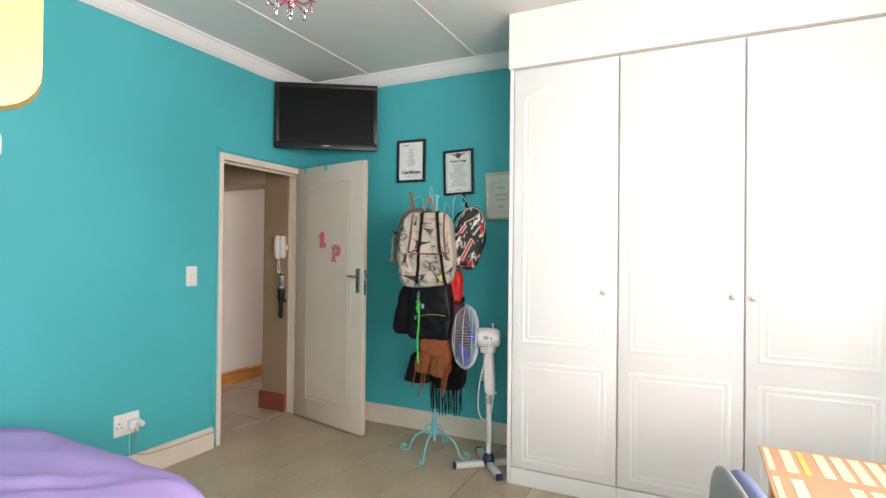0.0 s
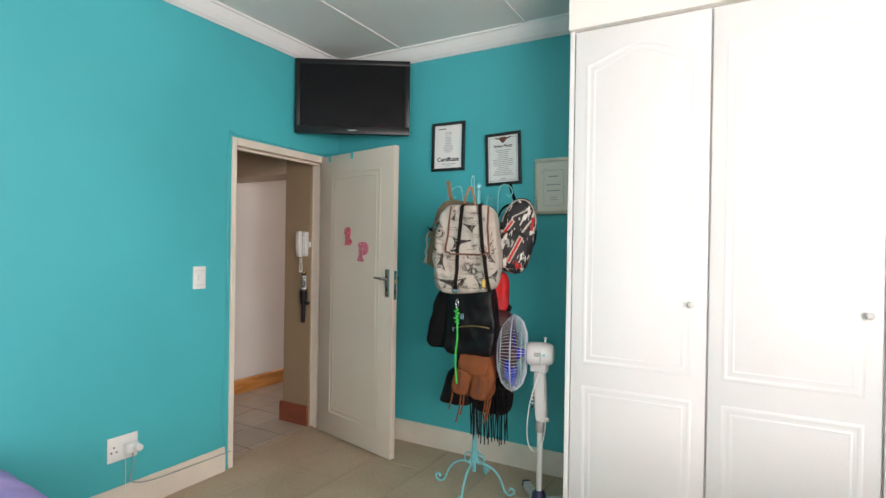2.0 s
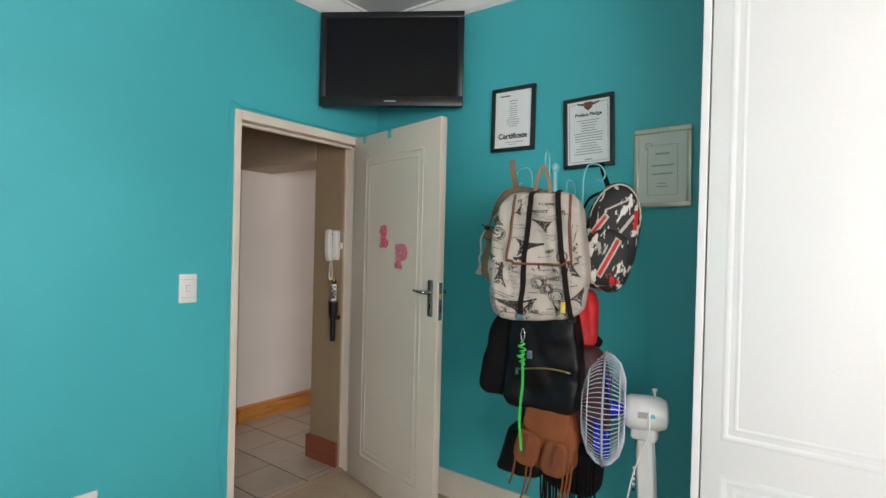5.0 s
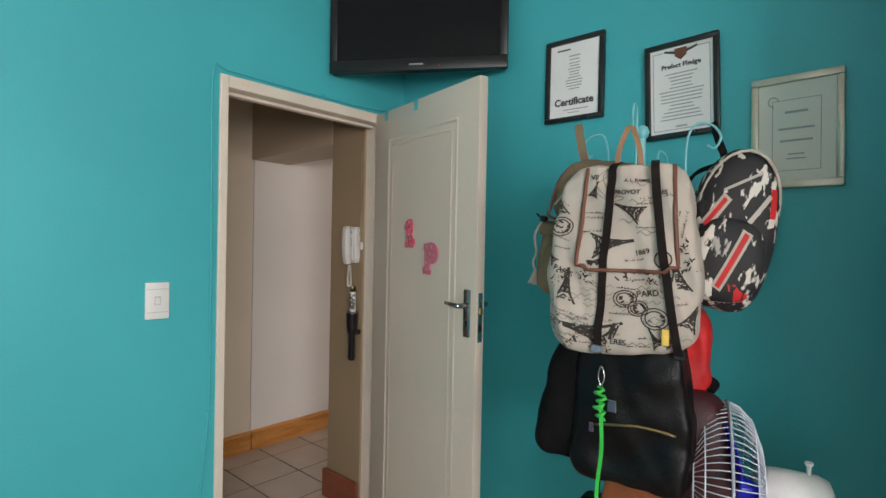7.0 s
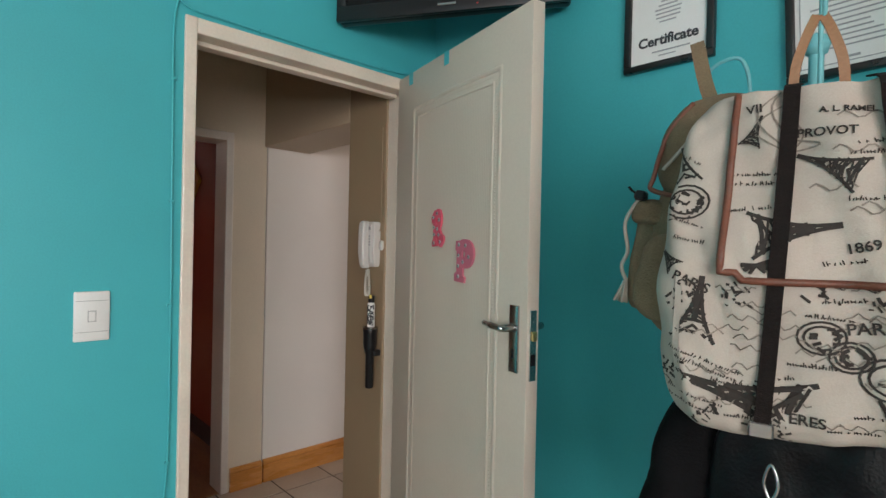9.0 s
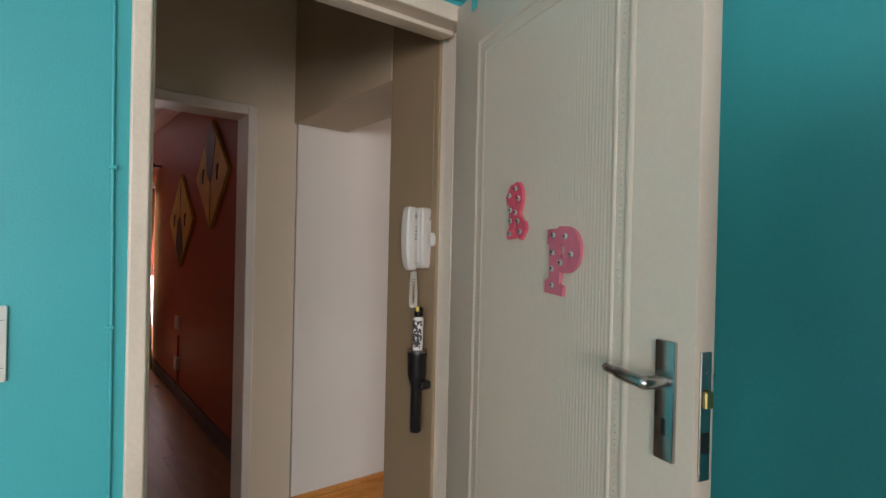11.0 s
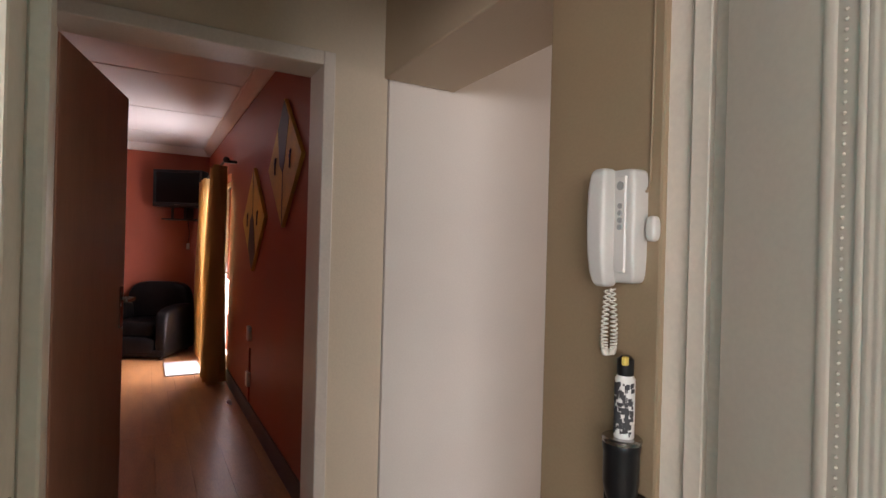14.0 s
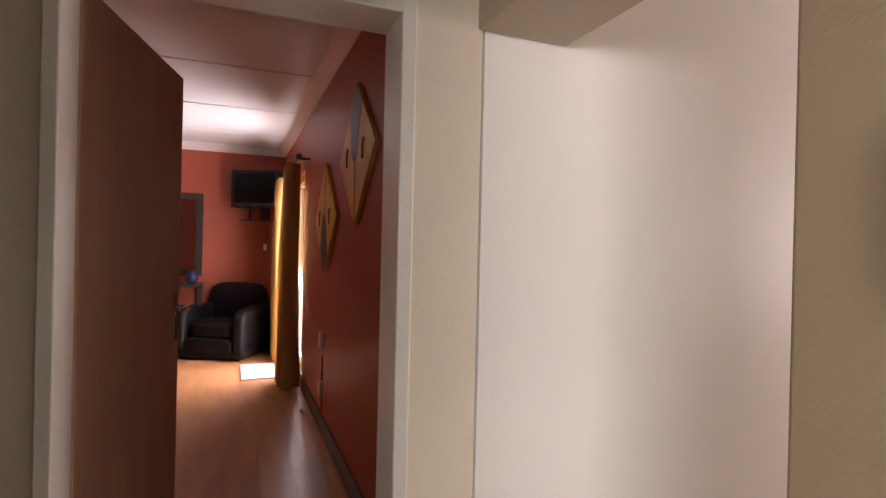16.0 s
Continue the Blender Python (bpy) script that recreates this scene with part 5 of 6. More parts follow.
hb = creased(soft_box(0.37, 0.15, 0.46, 8.0, 34, slouch, 0.020, 31, 5.0), 0.008, 12, 15.0)
hbt = BVHTree.FromBMesh(hb)
part("body", hb, M["black_leather"], bl, smooth=True)
zp = []
for k in range(12):
    x, z = -0.10 + 0.25 * k / 11, -0.045 + 0.015 * math.sin(k / 11 * 3) + 0.01 * k / 11
    hit = hbt.ray_cast(Vector((x, -0.5, z)), Vector((0, 1, 0)))[0]
    zp.append((x, (hit.y if hit else -0.06) - 0.002, z))
part("zip", tube(zp, 0.0045, 6), M["brass"], bl, "worn brass zip", smooth=True)
part("pull", boxes(((-0.115, zp[0][1] - 0.006, -0.07), (-0.098, zp[0][1], -0.038)), bevel=0.002), M["chrome"], bl)
part("handle", tube(smooth_path([(-0.11, 0, 0.18), (-0.08, 0.05, 0.36), (0.02, 0.10, 0.50), (0.10, 0.05, 0.36), (0.12, 0, 0.18)], 6), 0.010, 8), M["black_leather"], bl, smooth=True)
bc = thing("black_tote", "slouched black cloth tote behind the handbag", "bag", (-0.978, 3.925, 0.997), 15)
bc.scale = (0.92, 1.0, 0.93)
part("body", creased(soft_box(0.25, 0.16, 0.36, 5.0, 22, lambda c: (c.x * (1 - 0.3 * max(0, c.z)) + 0.16 * c.z, c.y, c.z), 0.018, 41, 6), 0.007, 15, 16.0), M["black_cloth"], bc, smooth=True)
part("handle", tube(smooth_path([(0.06, 0, 0.15), (0.12, 0.02, 0.34), (0.17, 0.02, 0.50)], 6), 0.008, 8), M["black_cloth"], bc, smooth=True)
rb = thing("red_backpack", "small red backpack with white-tipped straps", "backpack", (-0.762, 4.045, 1.135), 14)
rb.scale = (0.76, 0.9, 0.80)
part("body", creased(soft_box(0.19, 0.15, 0.29, 4.0, 20, None, 0.014, 51, 8), 0.006, 23), M["red_cloth"], rb, smooth=True)
st = part("strap", ribbon(smooth_path([(-0.07, -0.10, 0.14), (-0.085, -0.115, 0.05), (-0.10, -0.115, -0.08), (-0.12, -0.105, -0.16)], 6), 0.022, 0.006), M["black_leather"], rb, "black strap", smooth="auto")
for z, x in ((-0.05, -0.097), (-0.145, -0.117), (0.09, -0.08)):
    part("tip", boxes(((x - 0.009, -0.123, z - 0.012), (x + 0.009, -0.108, z + 0.012)), bevel=0.002), M["white_plastic"], st)
part("side_tab", moved(soft_box(0.05, 0.03, 0.05, 3, 6, None, 0.004, 3), pose(0.095, -0.02, -0.10, 0, 30, 0)), M["black_cloth"], rb, smooth=True)
mb = thing("maroon_bag", "dark maroon leather shoulder bag", "handbag", (-0.715, 3.985, 0.86), 5)
part("body", soft_box(0.20, 0.12, 0.36, 3.4, 14, None, 0.012, 61, 7), M["maroon"], mb, smooth=True)
part("strap", ribbon(smooth_path([(-0.05, 0, 0.16), (-0.08, 0.0, 0.40), (-0.095, 0.005, 0.72)], 6), 0.018, 0.004), M["maroon"], mb)
lan = thing("green_lanyard", "bright green lanyard hanging from the bags", "lanyard", (-0.868, 3.778, 0.965), 0)
part("cord", ribbon(smooth_path([(0.0, 0, 0.06), (0.006, -0.004, -0.05), (-0.006, 0, -0.17), (0.0, 0.01, -0.30)], 8), 0.009, 0.003), M["green_plastic"], lan)
part("knot", tube([(0.012 * math.cos(1.1 * k) + 0.004 * math.sin(k * 0.5), -0.004 + 0.006 * math.sin(1.1 * k), 0.02 + 0.0032 * k) for k in range(26)], 0.004, 6), M["green_plastic"], lan, smooth=True)
part("clip", tube(smooth_path([(0.0, 0, 0.10), (0.008, 0, 0.125), (0.0, 0, 0.15), (-0.008, 0, 0.125), (0, 0, 0.10)], 5), 0.0025, 6), M["chrome"], lan, smooth=True)
part("charm", boxes(((0.020, -0.008, 0.045), (0.042, -0.002, 0.075)), bevel=0.002), M["chrome"], lan)
tb = thing("tan_backpack", "tan suede mini backpack with flap pockets and tassels", "backpack", (-0.812, 3.915, 0.705), 4, ry=9)
tb.scale = (0.88, 0.9, 0.95)
part("body", creased(soft_box(0.255, 0.14, 0.285, 4.4, 24, lambda c: (c.x * (1 - 0.28 * max(0, c.z)), c.y, c.z), 0.012, 71, 8), 0.005, 17), M["tan_suede"], tb, smooth=True)
part("flap", moved(soft_box(0.20, 0.035, 0.14, 3.4, 12, None, 0.007, 72, 8), pose(-0.005, -0.070, 0.075, -6)), M["tan_suede"], tb, smooth=True)
for x in (-0.062, 0.062):
    pk = part("pocket", moved(soft_box(0.112, 0.05, 0.14, 3.6, 10, None, 0.006, 73 + x, 9), pose(x, -0.075, -0.055)), M["tan_suede"], tb, smooth=True)
    part("pocket_strap", boxes(((x - 0.007, -0.108, -0.09), (x + 0.007, -0.100, 0.01)), bevel=0.002), M["brown_leather"], pk)
for x, z0, ln in ((-0.12, -0.10, 0.14), (-0.06, -0.13, 0.17), (-0.04, -0.13, 0.12), (0.10, -0.12, 0.09), (0.115, -0.06, 0.20), (0.13, -0.06, 0.18)):
    part("tassel", ribbon(smooth_path([(x, -0.055, z0), (x + 0.006, -0.060, z0 - ln * 0.5), (x - 0.004, -0.055, z0 - ln)], 5), 0.008, 0.003), M["tan_suede"], tb)
fr = thing("fringed_bag", "black bag with a long leather fringe", "handbag", (-0.765, 4.02, 0.61), 4)
part("body", soft_box(0.23, 0.09, 0.30, 4, 16, None, 0.009, 81, 7), M["black_cloth"], fr, smooth=True)
random.seed(8)
for k in range(26):
    x = -0.108 + 0.216 * k / 25
    ln = random.uniform(0.20, 0.255)
    y = -0.048 + random.uniform(-0.006, 0.006)
    part("fringe", ribbon(smooth_path([(x, y, 0.02), (x + random.uniform(-0.004, 0.004), y - 0.006, -0.10), (x + random.uniform(-0.008, 0.008), y - 0.002, -0.06 - ln)], 4), 0.0062, 0.002), M["black_leather"], fr)
part("strap", ribbon(smooth_path([(-0.06, 0, 0.13), (-0.08, 0.01, 0.50), (-0.09, 0.03, 0.95)], 6), 0.014, 0.004), M["black_cloth"], fr)
bt = thing("black_pouch", "black leather pouch low on the stand", "handbag", (-0.960, 3.965, 0.60), 5)
part("body", creased(soft_box(0.22, 0.09, 0.20, 5.0, 18, lambda c: (c.x * (1 - 0.30 * (c.z + 1)), c.y, c.z), 0.008, 91, 8), 0.004, 19), M["black_leather"], bt, smooth=True)
part("strap", ribbon(smooth_path([(0, 0, 0.08), (0.02, -0.005, 0.30), (0.06, 0.02, 0.60)], 6), 0.012, 0.004), M["black_leather"], bt)

# ---- pedestal fan ----
FX, FYY = -0.495, 4.050
fan = thing("pedestal_fan", "white pedestal fan with blue blades and wire guard", "fan", (FX, FYY, 0))
hub = part("foot_hub", lathe([(0.035, 0.012), (0.042, 0.03), (0.036, 0.07), (0.022, 0.085)], 18), M["navy"], fan, "dark blue foot hub", smooth="auto")
for k in range(4):
    m = pose(0, 0, 0, 0, 0, 38 + 90 * k)
    arm = part("foot", moved(boxes(((-0.215, -0.021, 0.004), (-0.03, 0.021, 0.040)), bevel=0.006, seg=2), m), M["fan_white"], fan, smooth="auto")
    part("end_cap", moved(boxes(((-0.23, -0.022, 0.002), (-0.214, 0.022, 0.042)), bevel=0.004), m), M["navy"], arm)
part("tube", lathe([(0.016, 0.08), (0.016, 0.46)], 16), M["fan_white"], fan, smooth="auto")
part("collar", lathe([(0.021, 0.40), (0.024, 0.41), (0.024, 0.45), (0.019, 0.46)], 18), M["grey_plastic"], fan, smooth="auto")
part("clamp_knob", moved(lathe([(0.004, 0), (0.010, 0.012), (0.010, 0.03)], 10, "x"), pose(0.02, -0.01, 0.475)), M["fan_white"], fan, smooth="auto")
part("control_box", moved(soft_box(0.062, 0.055, 0.28, 5, 8), pose(0, 0, 0.595, 0, -3, 0)), M["fan_white"], fan, smooth=True)
for k in range(5):
    part("button", moved(lathe([(0.005, 0), (0.005, 0.008)], 8, "x"), pose(-0.046, -0.008, 0.53 + 0.02 * k) @ Matrix.Diagonal((1, 1, 1, 1))), M["white_plastic" if k else "navy"], fan)
part("neck", boxes(((-0.055, -0.028, 0.72), (0.035, 0.028, 0.775)), bevel=0.012, seg=3), M["fan_white"], fan, smooth="auto")
# The head looks to -x and a little to -y.
HM = pose(-0.015, -0.005, 0.820, 0, 0, 17)
prof = [(0.0, 0.086), (0.030, 0.085), (0.050, 0.077), (0.060, 0.055), (0.063, 0.0), (0.062, -0.045), (0.052, -0.060), (0.0, -0.062)]
motor = part("motor", moved(lathe([(max(r, 0.001), z) for r, z in prof], 28, "x"), HM), M["fan_white"], fan, "white motor housing", smooth="auto")
part("rating_label", moved(boxes(((-0.02, -0.0645, -0.004), (0.012, -0.0625, 0.018))), HM), M["grey_plastic"], motor)
part("sticker", moved(lathe([(0.008, -0.0642), (0.008, -0.062)], 14, "y"), HM @ pose(0.030, 0, 0.006)), M["aqua_metal"], motor, "round green sticker")
part("swing_knob", moved(lathe([(0.004, 0.055), (0.005, 0.080), (0.009, 0.084), (0.009, 0.090)], 10), HM @ pose(0.036, 0, 0)), M["fan_white"], motor, smooth="auto")
GR, GD = 0.205, 0.14


def guard(front):
    bm = bmesh.new()
    n = 72
    for k in range(n):
        a = 2 * math.pi * k / n
        c, s = math.cos(a), math.sin(a)
        if front:
            pr = [(0.045, -0.215), (0.11, -0.210), (0.165, -0.190), (0.195, -0.160), (GR, -0.135)]
        else:
            pr = [(0.062, -0.065), (0.11, -0.062), (0.165, -0.080), (0.195, -0.108), (GR, -0.135)]
        tube([(x, r * c, r * s) for r, x in pr], 0.0013, 4, bm)
    for r, x, w in ((GR, -0.135, 0.0038), ((0.11, -0.211, 0.0018) if front else (0.115, -0.063, 0.0018)), (0.168, -0.188 if front else -0.082, 0.0018), (0.046 if front else 0.064, -0.215 if front else -0.065, 0.003)):
        tube([(x, r * math.cos(t), r * math.sin(t)) for t in [2 * math.pi * i / 48 for i in range(48)]], w, 6, bm, closed=True)
    return moved(bm, HM)


part("front_guard", guard(True), M["fan_wire"], fan, "white wire guard", smooth=True)
part("rear_guard", guard(False), M["fan_wire"], fan, "white wire guard", smooth=True)
part("badge", moved(lathe([(0.046, -0.219), (0.046, -0.212)], 24, "x"), HM), M["fan_white"], fan, smooth="auto")
bm = bmesh.new()
for k in range(3):
    a0 = 2 * math.pi * k / 3
    rows = []
    for i in range(9):
        r = 0.03 + 0.150 * i / 8
        half = 0.35 + 0.42 * math.sin(math.pi * (0.15 + 0.75 * i / 8))
        row = []
        for j in range(9):
            u = -1 + 2 * j / 8
            a = a0 + half * u
            row.append(bm.verts.new((-0.135 + 0.024 * u - 0.006 * u * u, r * math.cos(a), r * math.sin(a))))
        rows.append(row)
    for p, q in zip(rows, rows[1:]):
        for j in range(8):
            bm.faces.new((p[j], p[j + 1], q[j + 1], q[j]))
ret = bmesh.ops.extrude_face_region(bm, geom=bm.faces[:])
for v in ret["geom"]:
    if isinstance(v, bmesh.types.BMVert):
        v.co.x += 0.003
part("blades", moved(bm, HM), M["fan_blade"], fan, "deep blue translucent blades", smooth="auto")
part("blade_hub", moved(lathe([(0.034, -0.165), (0.036, -0.11), (0.012, -0.06)], 18, "x"), HM), M["fan_blade"], fan, smooth="auto")
part("cord", tube(smooth_path([(0.02, -0.062, 0.845), (0.022, -0.066, 0.76), (-0.01, -0.05, 0.68), (-0.045, -0.045, 0.55), (-0.06, -0.04, 0.42), (-0.05, -0.035, 0.33), (-0.015, -0.03, 0.30), (0.025, -0.028, 0.36), (0.035, -0.02, 0.44), (0.03, -0.005, 0.49)], 8), 0.003, 6), M["white_plastic"], fan, "white looped cord", smooth=True)

# ---- chandelier ----
CX, CY, CZ = -0.93, 2.68, 2.425
ch = thing("chandelier", "small pink glass chandelier with clear crystal drops", "chandelier", (CX, CY, CZ))
part("stem", tube([(0, 0, 0.08), (0, 0, ZC - CZ)], 0.004, 8), M["chrome"], ch, smooth="auto")
part("canopy", moved(lathe([(0.045, 0), (0.04, -0.02), (0.01, -0.035)], 20), pose(0, 0, ZC - CZ)), M["pink_foam"], ch, smooth=True)
part("bowl", lathe([(0.004, 0.02), (0.018, 0.03), (0.03, 0.05), (0.022, 0.08), (0.006, 0.10)], 18), M["pink_glass"], ch, "pink glass body", smooth=True)


def drop_at(x, y, z, s, mat, nm="crystal_drop"):
    bm = lathe([(0.001, 0), (0.006 * s, 0.006 * s), (0.010 * s, 0.018 * s), (0.006 * s, 0.034 * s), (0.001, 0.042 * s)], 6)
    part(nm, moved(bm, pose(x, y, z)), mat, ch)


for k in range(6):
    a = 2 * math.pi * k / 6 + 0.3
    c, s = math.cos(a), math.sin(a)
    part("arm", tube(smooth_path([(0.015 * c, 0.015 * s, 0.05), (0.06 * c, 0.06 * s, 0.025), (0.10 * c, 0.10 * s, 0.045), (0.112 * c, 0.112 * s, 0.085)], 5), 0.0045, 8), M["pink_glass"], ch, smooth=True)
    part("cup", moved(lathe([(0.006, 0), (0.020, 0.012), (0.022, 0.02)], 14), pose(0.112 * c, 0.112 * s, 0.083)), M["pink_glass"], ch, smooth=True)
    drop_at(0.112 * c, 0.112 * s, 0.028, 1.0, M["crystal"])
    drop_at(0.07 * c, 0.07 * s, -0.022, 1.05, M["crystal"])
drop_at(0, 0, -0.03, 1.1, M["crystal"])

# ---- hall things ----
ph = thing("intercom_phone", "white intercom handset on the hall pier", "intercom", (-2.493, YP, 1.394), 0)
ph.scale = (0.82, 0.9, 0.98)
part("base", moved(soft_box(0.092, 0.052, 0.194, 9, 14, lambda c: (c.x * (1 - 0.06 * max(0, -c.z) ** 2), c.y * (1 - 0.3 * max(0, -c.z) ** 3), c.z)), pose(0.002, -0.012, 0)), M["intercom_white"], ph, smooth=True)


def receiver(c):
    return (c.x * (1 - 0.10 * max(0, -c.z)) + 0.16 * max(0, -c.z - 0.1) ** 2, c.y * (1 - 0.12 * c.z * c.z) + 0.2 * max(0, -c.z) ** 2 - 0.1, c.z)


part("handset", moved(soft_box(0.050, 0.050, 0.205, 5, 18, receiver), pose(-0.026, -0.040, -0.002)), M["intercom_white"], ph, "white receiver", smooth=True)
part("button_panel", boxes(((0.004, -0.0405, -0.080), (0.030, -0.034, 0.086)), bevel=0.003), M["intercom_white"], ph)
part("button", moved(lathe([(0.0075, 0), (0.0075, -0.005)], 14, "y"), pose(0.017, -0.039, 0.068)), M["grey_plastic"], ph)
for k in range(4):
    part("button", moved(lathe([(0.005, 0), (0.0045, -0.005)], 12, "y"), pose(0.017, -0.039, 0.034 - 0.012 * k)), M["grey_plastic"], ph)
coil = []
for k in range(260):
    t = k / 259
    if t < 0.5:
        base = Vector((-0.020 - 0.008 * math.sin(6.283 * t), -0.030, -0.108 - 0.115 * math.sin(3.1416 * t)))
    else:
        base = Vector((-0.020 - 0.009 * math.sin(6.283 * t), -0.020, -0.108 - 0.115 * math.sin(3.1416 * t)))
    a = k * 0.95
    coil.append(base + Vector((0.0066 * math.cos(a), 0.0066 * math.sin(a), 0)))
part("coiled_cord", tube(coil, 0.0017, 5), M["cream_paper"], ph, "cream coiled cord", smooth=True)
part("wire", tube(smooth_path([(0.046, -0.008, 0.06), (0.050, -0.004, 0.063), (0.055, -0.003, 0.12), (0.056, -0.003, 0.5)], 6), 0.0022, 5), M["beige_paint"], ph, smooth=True)
to = thing("torch", "black torch hung on the hall pier", "torch", (-2.466, YP - 0.034, 0.795), 0)
to.scale = (1.12, 1.05, 1.21)
body = part("barrel", lathe([(0.014, 0), (0.016, 0.004), (0.016, 0.115), (0.018, 0.122), (0.024, 0.135), (0.0265, 0.15), (0.0265, 0.19), (0.028, 0.195), (0.028, 0.205), (0.026, 0.21)], 20), M["black_plastic"], to, smooth="auto")
part("lens_ring", lathe([(0.0285, 0.204), (0.0295, 0.206), (0.0295, 0.209), (0.027, 0.211)], 20), M["chrome"], to, smooth="auto")
part("holder", boxes(((-0.032, -0.004, 0.112), (0.032, 0.031, 0.132)), bevel=0.004), M["black_plastic"], to, "black wall clip")
sp = thing("spray_can", "small spray can with black and white label", "spray can", (-2.462, YP - 0.034, 1.0505), 0)
sp.scale = (0.90, 0.90, 0.80)
part("can", lathe([(0.017, 0.0), (0.018, 0.002), (0.018, 0.118), (0.014, 0.126)], 20), M["white_plastic"], sp, "white label with black marks", smooth="auto")
part("nozzle", lathe([(0.014, 0.125), (0.015, 0.13), (0.015, 0.158), (0.008, 0.165)], 16), M["black_plastic"], sp, smooth="auto")
part("trigger", boxes(((0.004, -0.017, 0.148), (0.014, -0.006, 0.166)), bevel=0.002), M["cloth_yellow"], sp, "yellow safety trigger")
random.seed(5)
bm = bmesh.new()
for k in range(170):
    a, z = random.uniform(-math.pi, 0), random.uniform(0.006, 0.108)
    w, h = random.uniform(0.12, 0.5), random.uniform(0.004, 0.014)
    vs = [bm.verts.new((0.0183 * math.cos(a + u * w), 0.0183 * math.sin(a + u * w), z + v * h)) for v in (0, 1) for u in (-0.5, 0, 0.5)]
    bm.faces.new((vs[0], vs[1], vs[4], vs[3]))
    bm.faces.new((vs[1], vs[2], vs[5], vs[4]))
part("label_print", bm, M["ink"], sp)
kn = thing("wall_button", "small white oval button beside the door frame", "button", (XH - 0.013, YP, 1.390))
part("button", moved(soft_box(0.020, 0.020, 0.042, 3.0, 10), pose(0, -0.006, 0)), M["intercom_white"], kn, smooth=True)

# ---- lounge door ----
LA = math.degrees(math.atan2(0.150, -0.69))
ld = tagged(thing("door_2", "brown veneered lounge door standing open", "door", (XL - 0.135, E0 + 0.016, 0.012), LA), kind="structure")
part("leaf", boxes(((0.0, 0.0, 0.0), (0.72, 0.038, EH - 0.030)), bevel=0.002), M["door_brown"], ld)
part("hanging_edge", boxes(((-0.004, 0.001, 0.002), (0.03, 0.0395, EH - 0.032)), bevel=0.001), M["door_brown"], ld)
for y, s in ((0.0, -1), (0.038, 1)):
    plate = part("handle_plate", boxes(((0.655, min(y, y + s * 0.007), 0.98), (0.69, max(y, y + s * 0.007), 1.15)), bevel=0.002), M["chrome"], ld, "chrome handle plate")
    part("lever", tube(smooth_path([(0.672, y, 1.10), (0.672, y + s * 0.045, 1.10), (0.64, y + s * 0.05, 1.10), (0.57, y + s * 0.046, 1.10)], 5), 0.008, 8), M["chrome"], plate, "chrome lever", smooth=True)
for z in (0.22, 1.62):
    part("hinge", moved(lathe([(0.006, z), (0.006, z + 0.09)], 10), pose(-0.004, 0.036, 0)), M["chrome"], ld, smooth="auto")


# ---- lounge wall art ----
def diamond(x, z, hw, hh, flip, label):
    t = thing("wall_art", label, "wall art", (x, LYN - 0.004, z), 0, group="diamond wall boards")
    part("board", slab([(0, -hh), (hw, 0), (0, hh), (-hw, 0)], -0.022, 0), M["ochre"], t, "ochre diamond board")
    a, b = (hh * 0.98, -hh * 0.15) if not flip else (-hh * 0.98, hh * 0.10)
    part("stained_wedge", slab([(0, a), (-hw * 0.36, a * 0.58), (-hw * 0.20, 0), (0, b), (hw * 0.10, 0), (hw * 0.30, a * 0.66)][::-1 if flip else 1], -0.0245, -0.0215), M["slate_stain"], t, "dark stained wedge")
    part("seam", slab([(-0.006, -hh * 0.97), (0.006, -hh * 0.97), (0.006, hh * 0.97), (-0.006, hh * 0.97)], -0.0235, -0.0215), M["slate_stain"], t)
    for sx in (-0.48, 0.42):
        bm = bmesh.new()
        for p in (((sx - 0.04) * hw, 0.02), ((sx + 0.05) * hw, 0.04), (sx * hw, -0.01)):
            tube([(sx * hw, -0.024, 0.0), (p[0], -0.024, p[1] * 1.4)], 0.006, 5, bm)
        tube([(sx * hw, -0.024, -0.05), (sx * hw, -0.024, 0.05)], 0.006, 5, bm)
        part("figure", bm, M["slate_stain"], t, "small dark painted mark")
    return t


diamond(-5.07, 1.838, 0.43, 0.385, False, "ochre diamond board with dark wedge at its top")
diamond(-6.05, 1.537, 0.455, 0.392, True, "ochre diamond board with dark wedge at its foot")
for z in (0.655, 0.30):
    s = thing("lounge_socket", "white trunking box on the rust wall", "socket", (-6.15, LYN, z), group="trunking boxes")
    part("box", boxes(((-0.045, -0.028, -0.055), (0.045, 0, 0.055)), bevel=0.005, seg=2), M["white_plastic"], s)
tr = thing("cable_trunking", "thin rust painted cable trunking", "trunking", (-6.15, LYN, 0.12))
part("channel", boxes(((-0.01, -0.012, 0.0), (0.01, 0, 0.42)), bevel=0.002), M["rust"], tr)


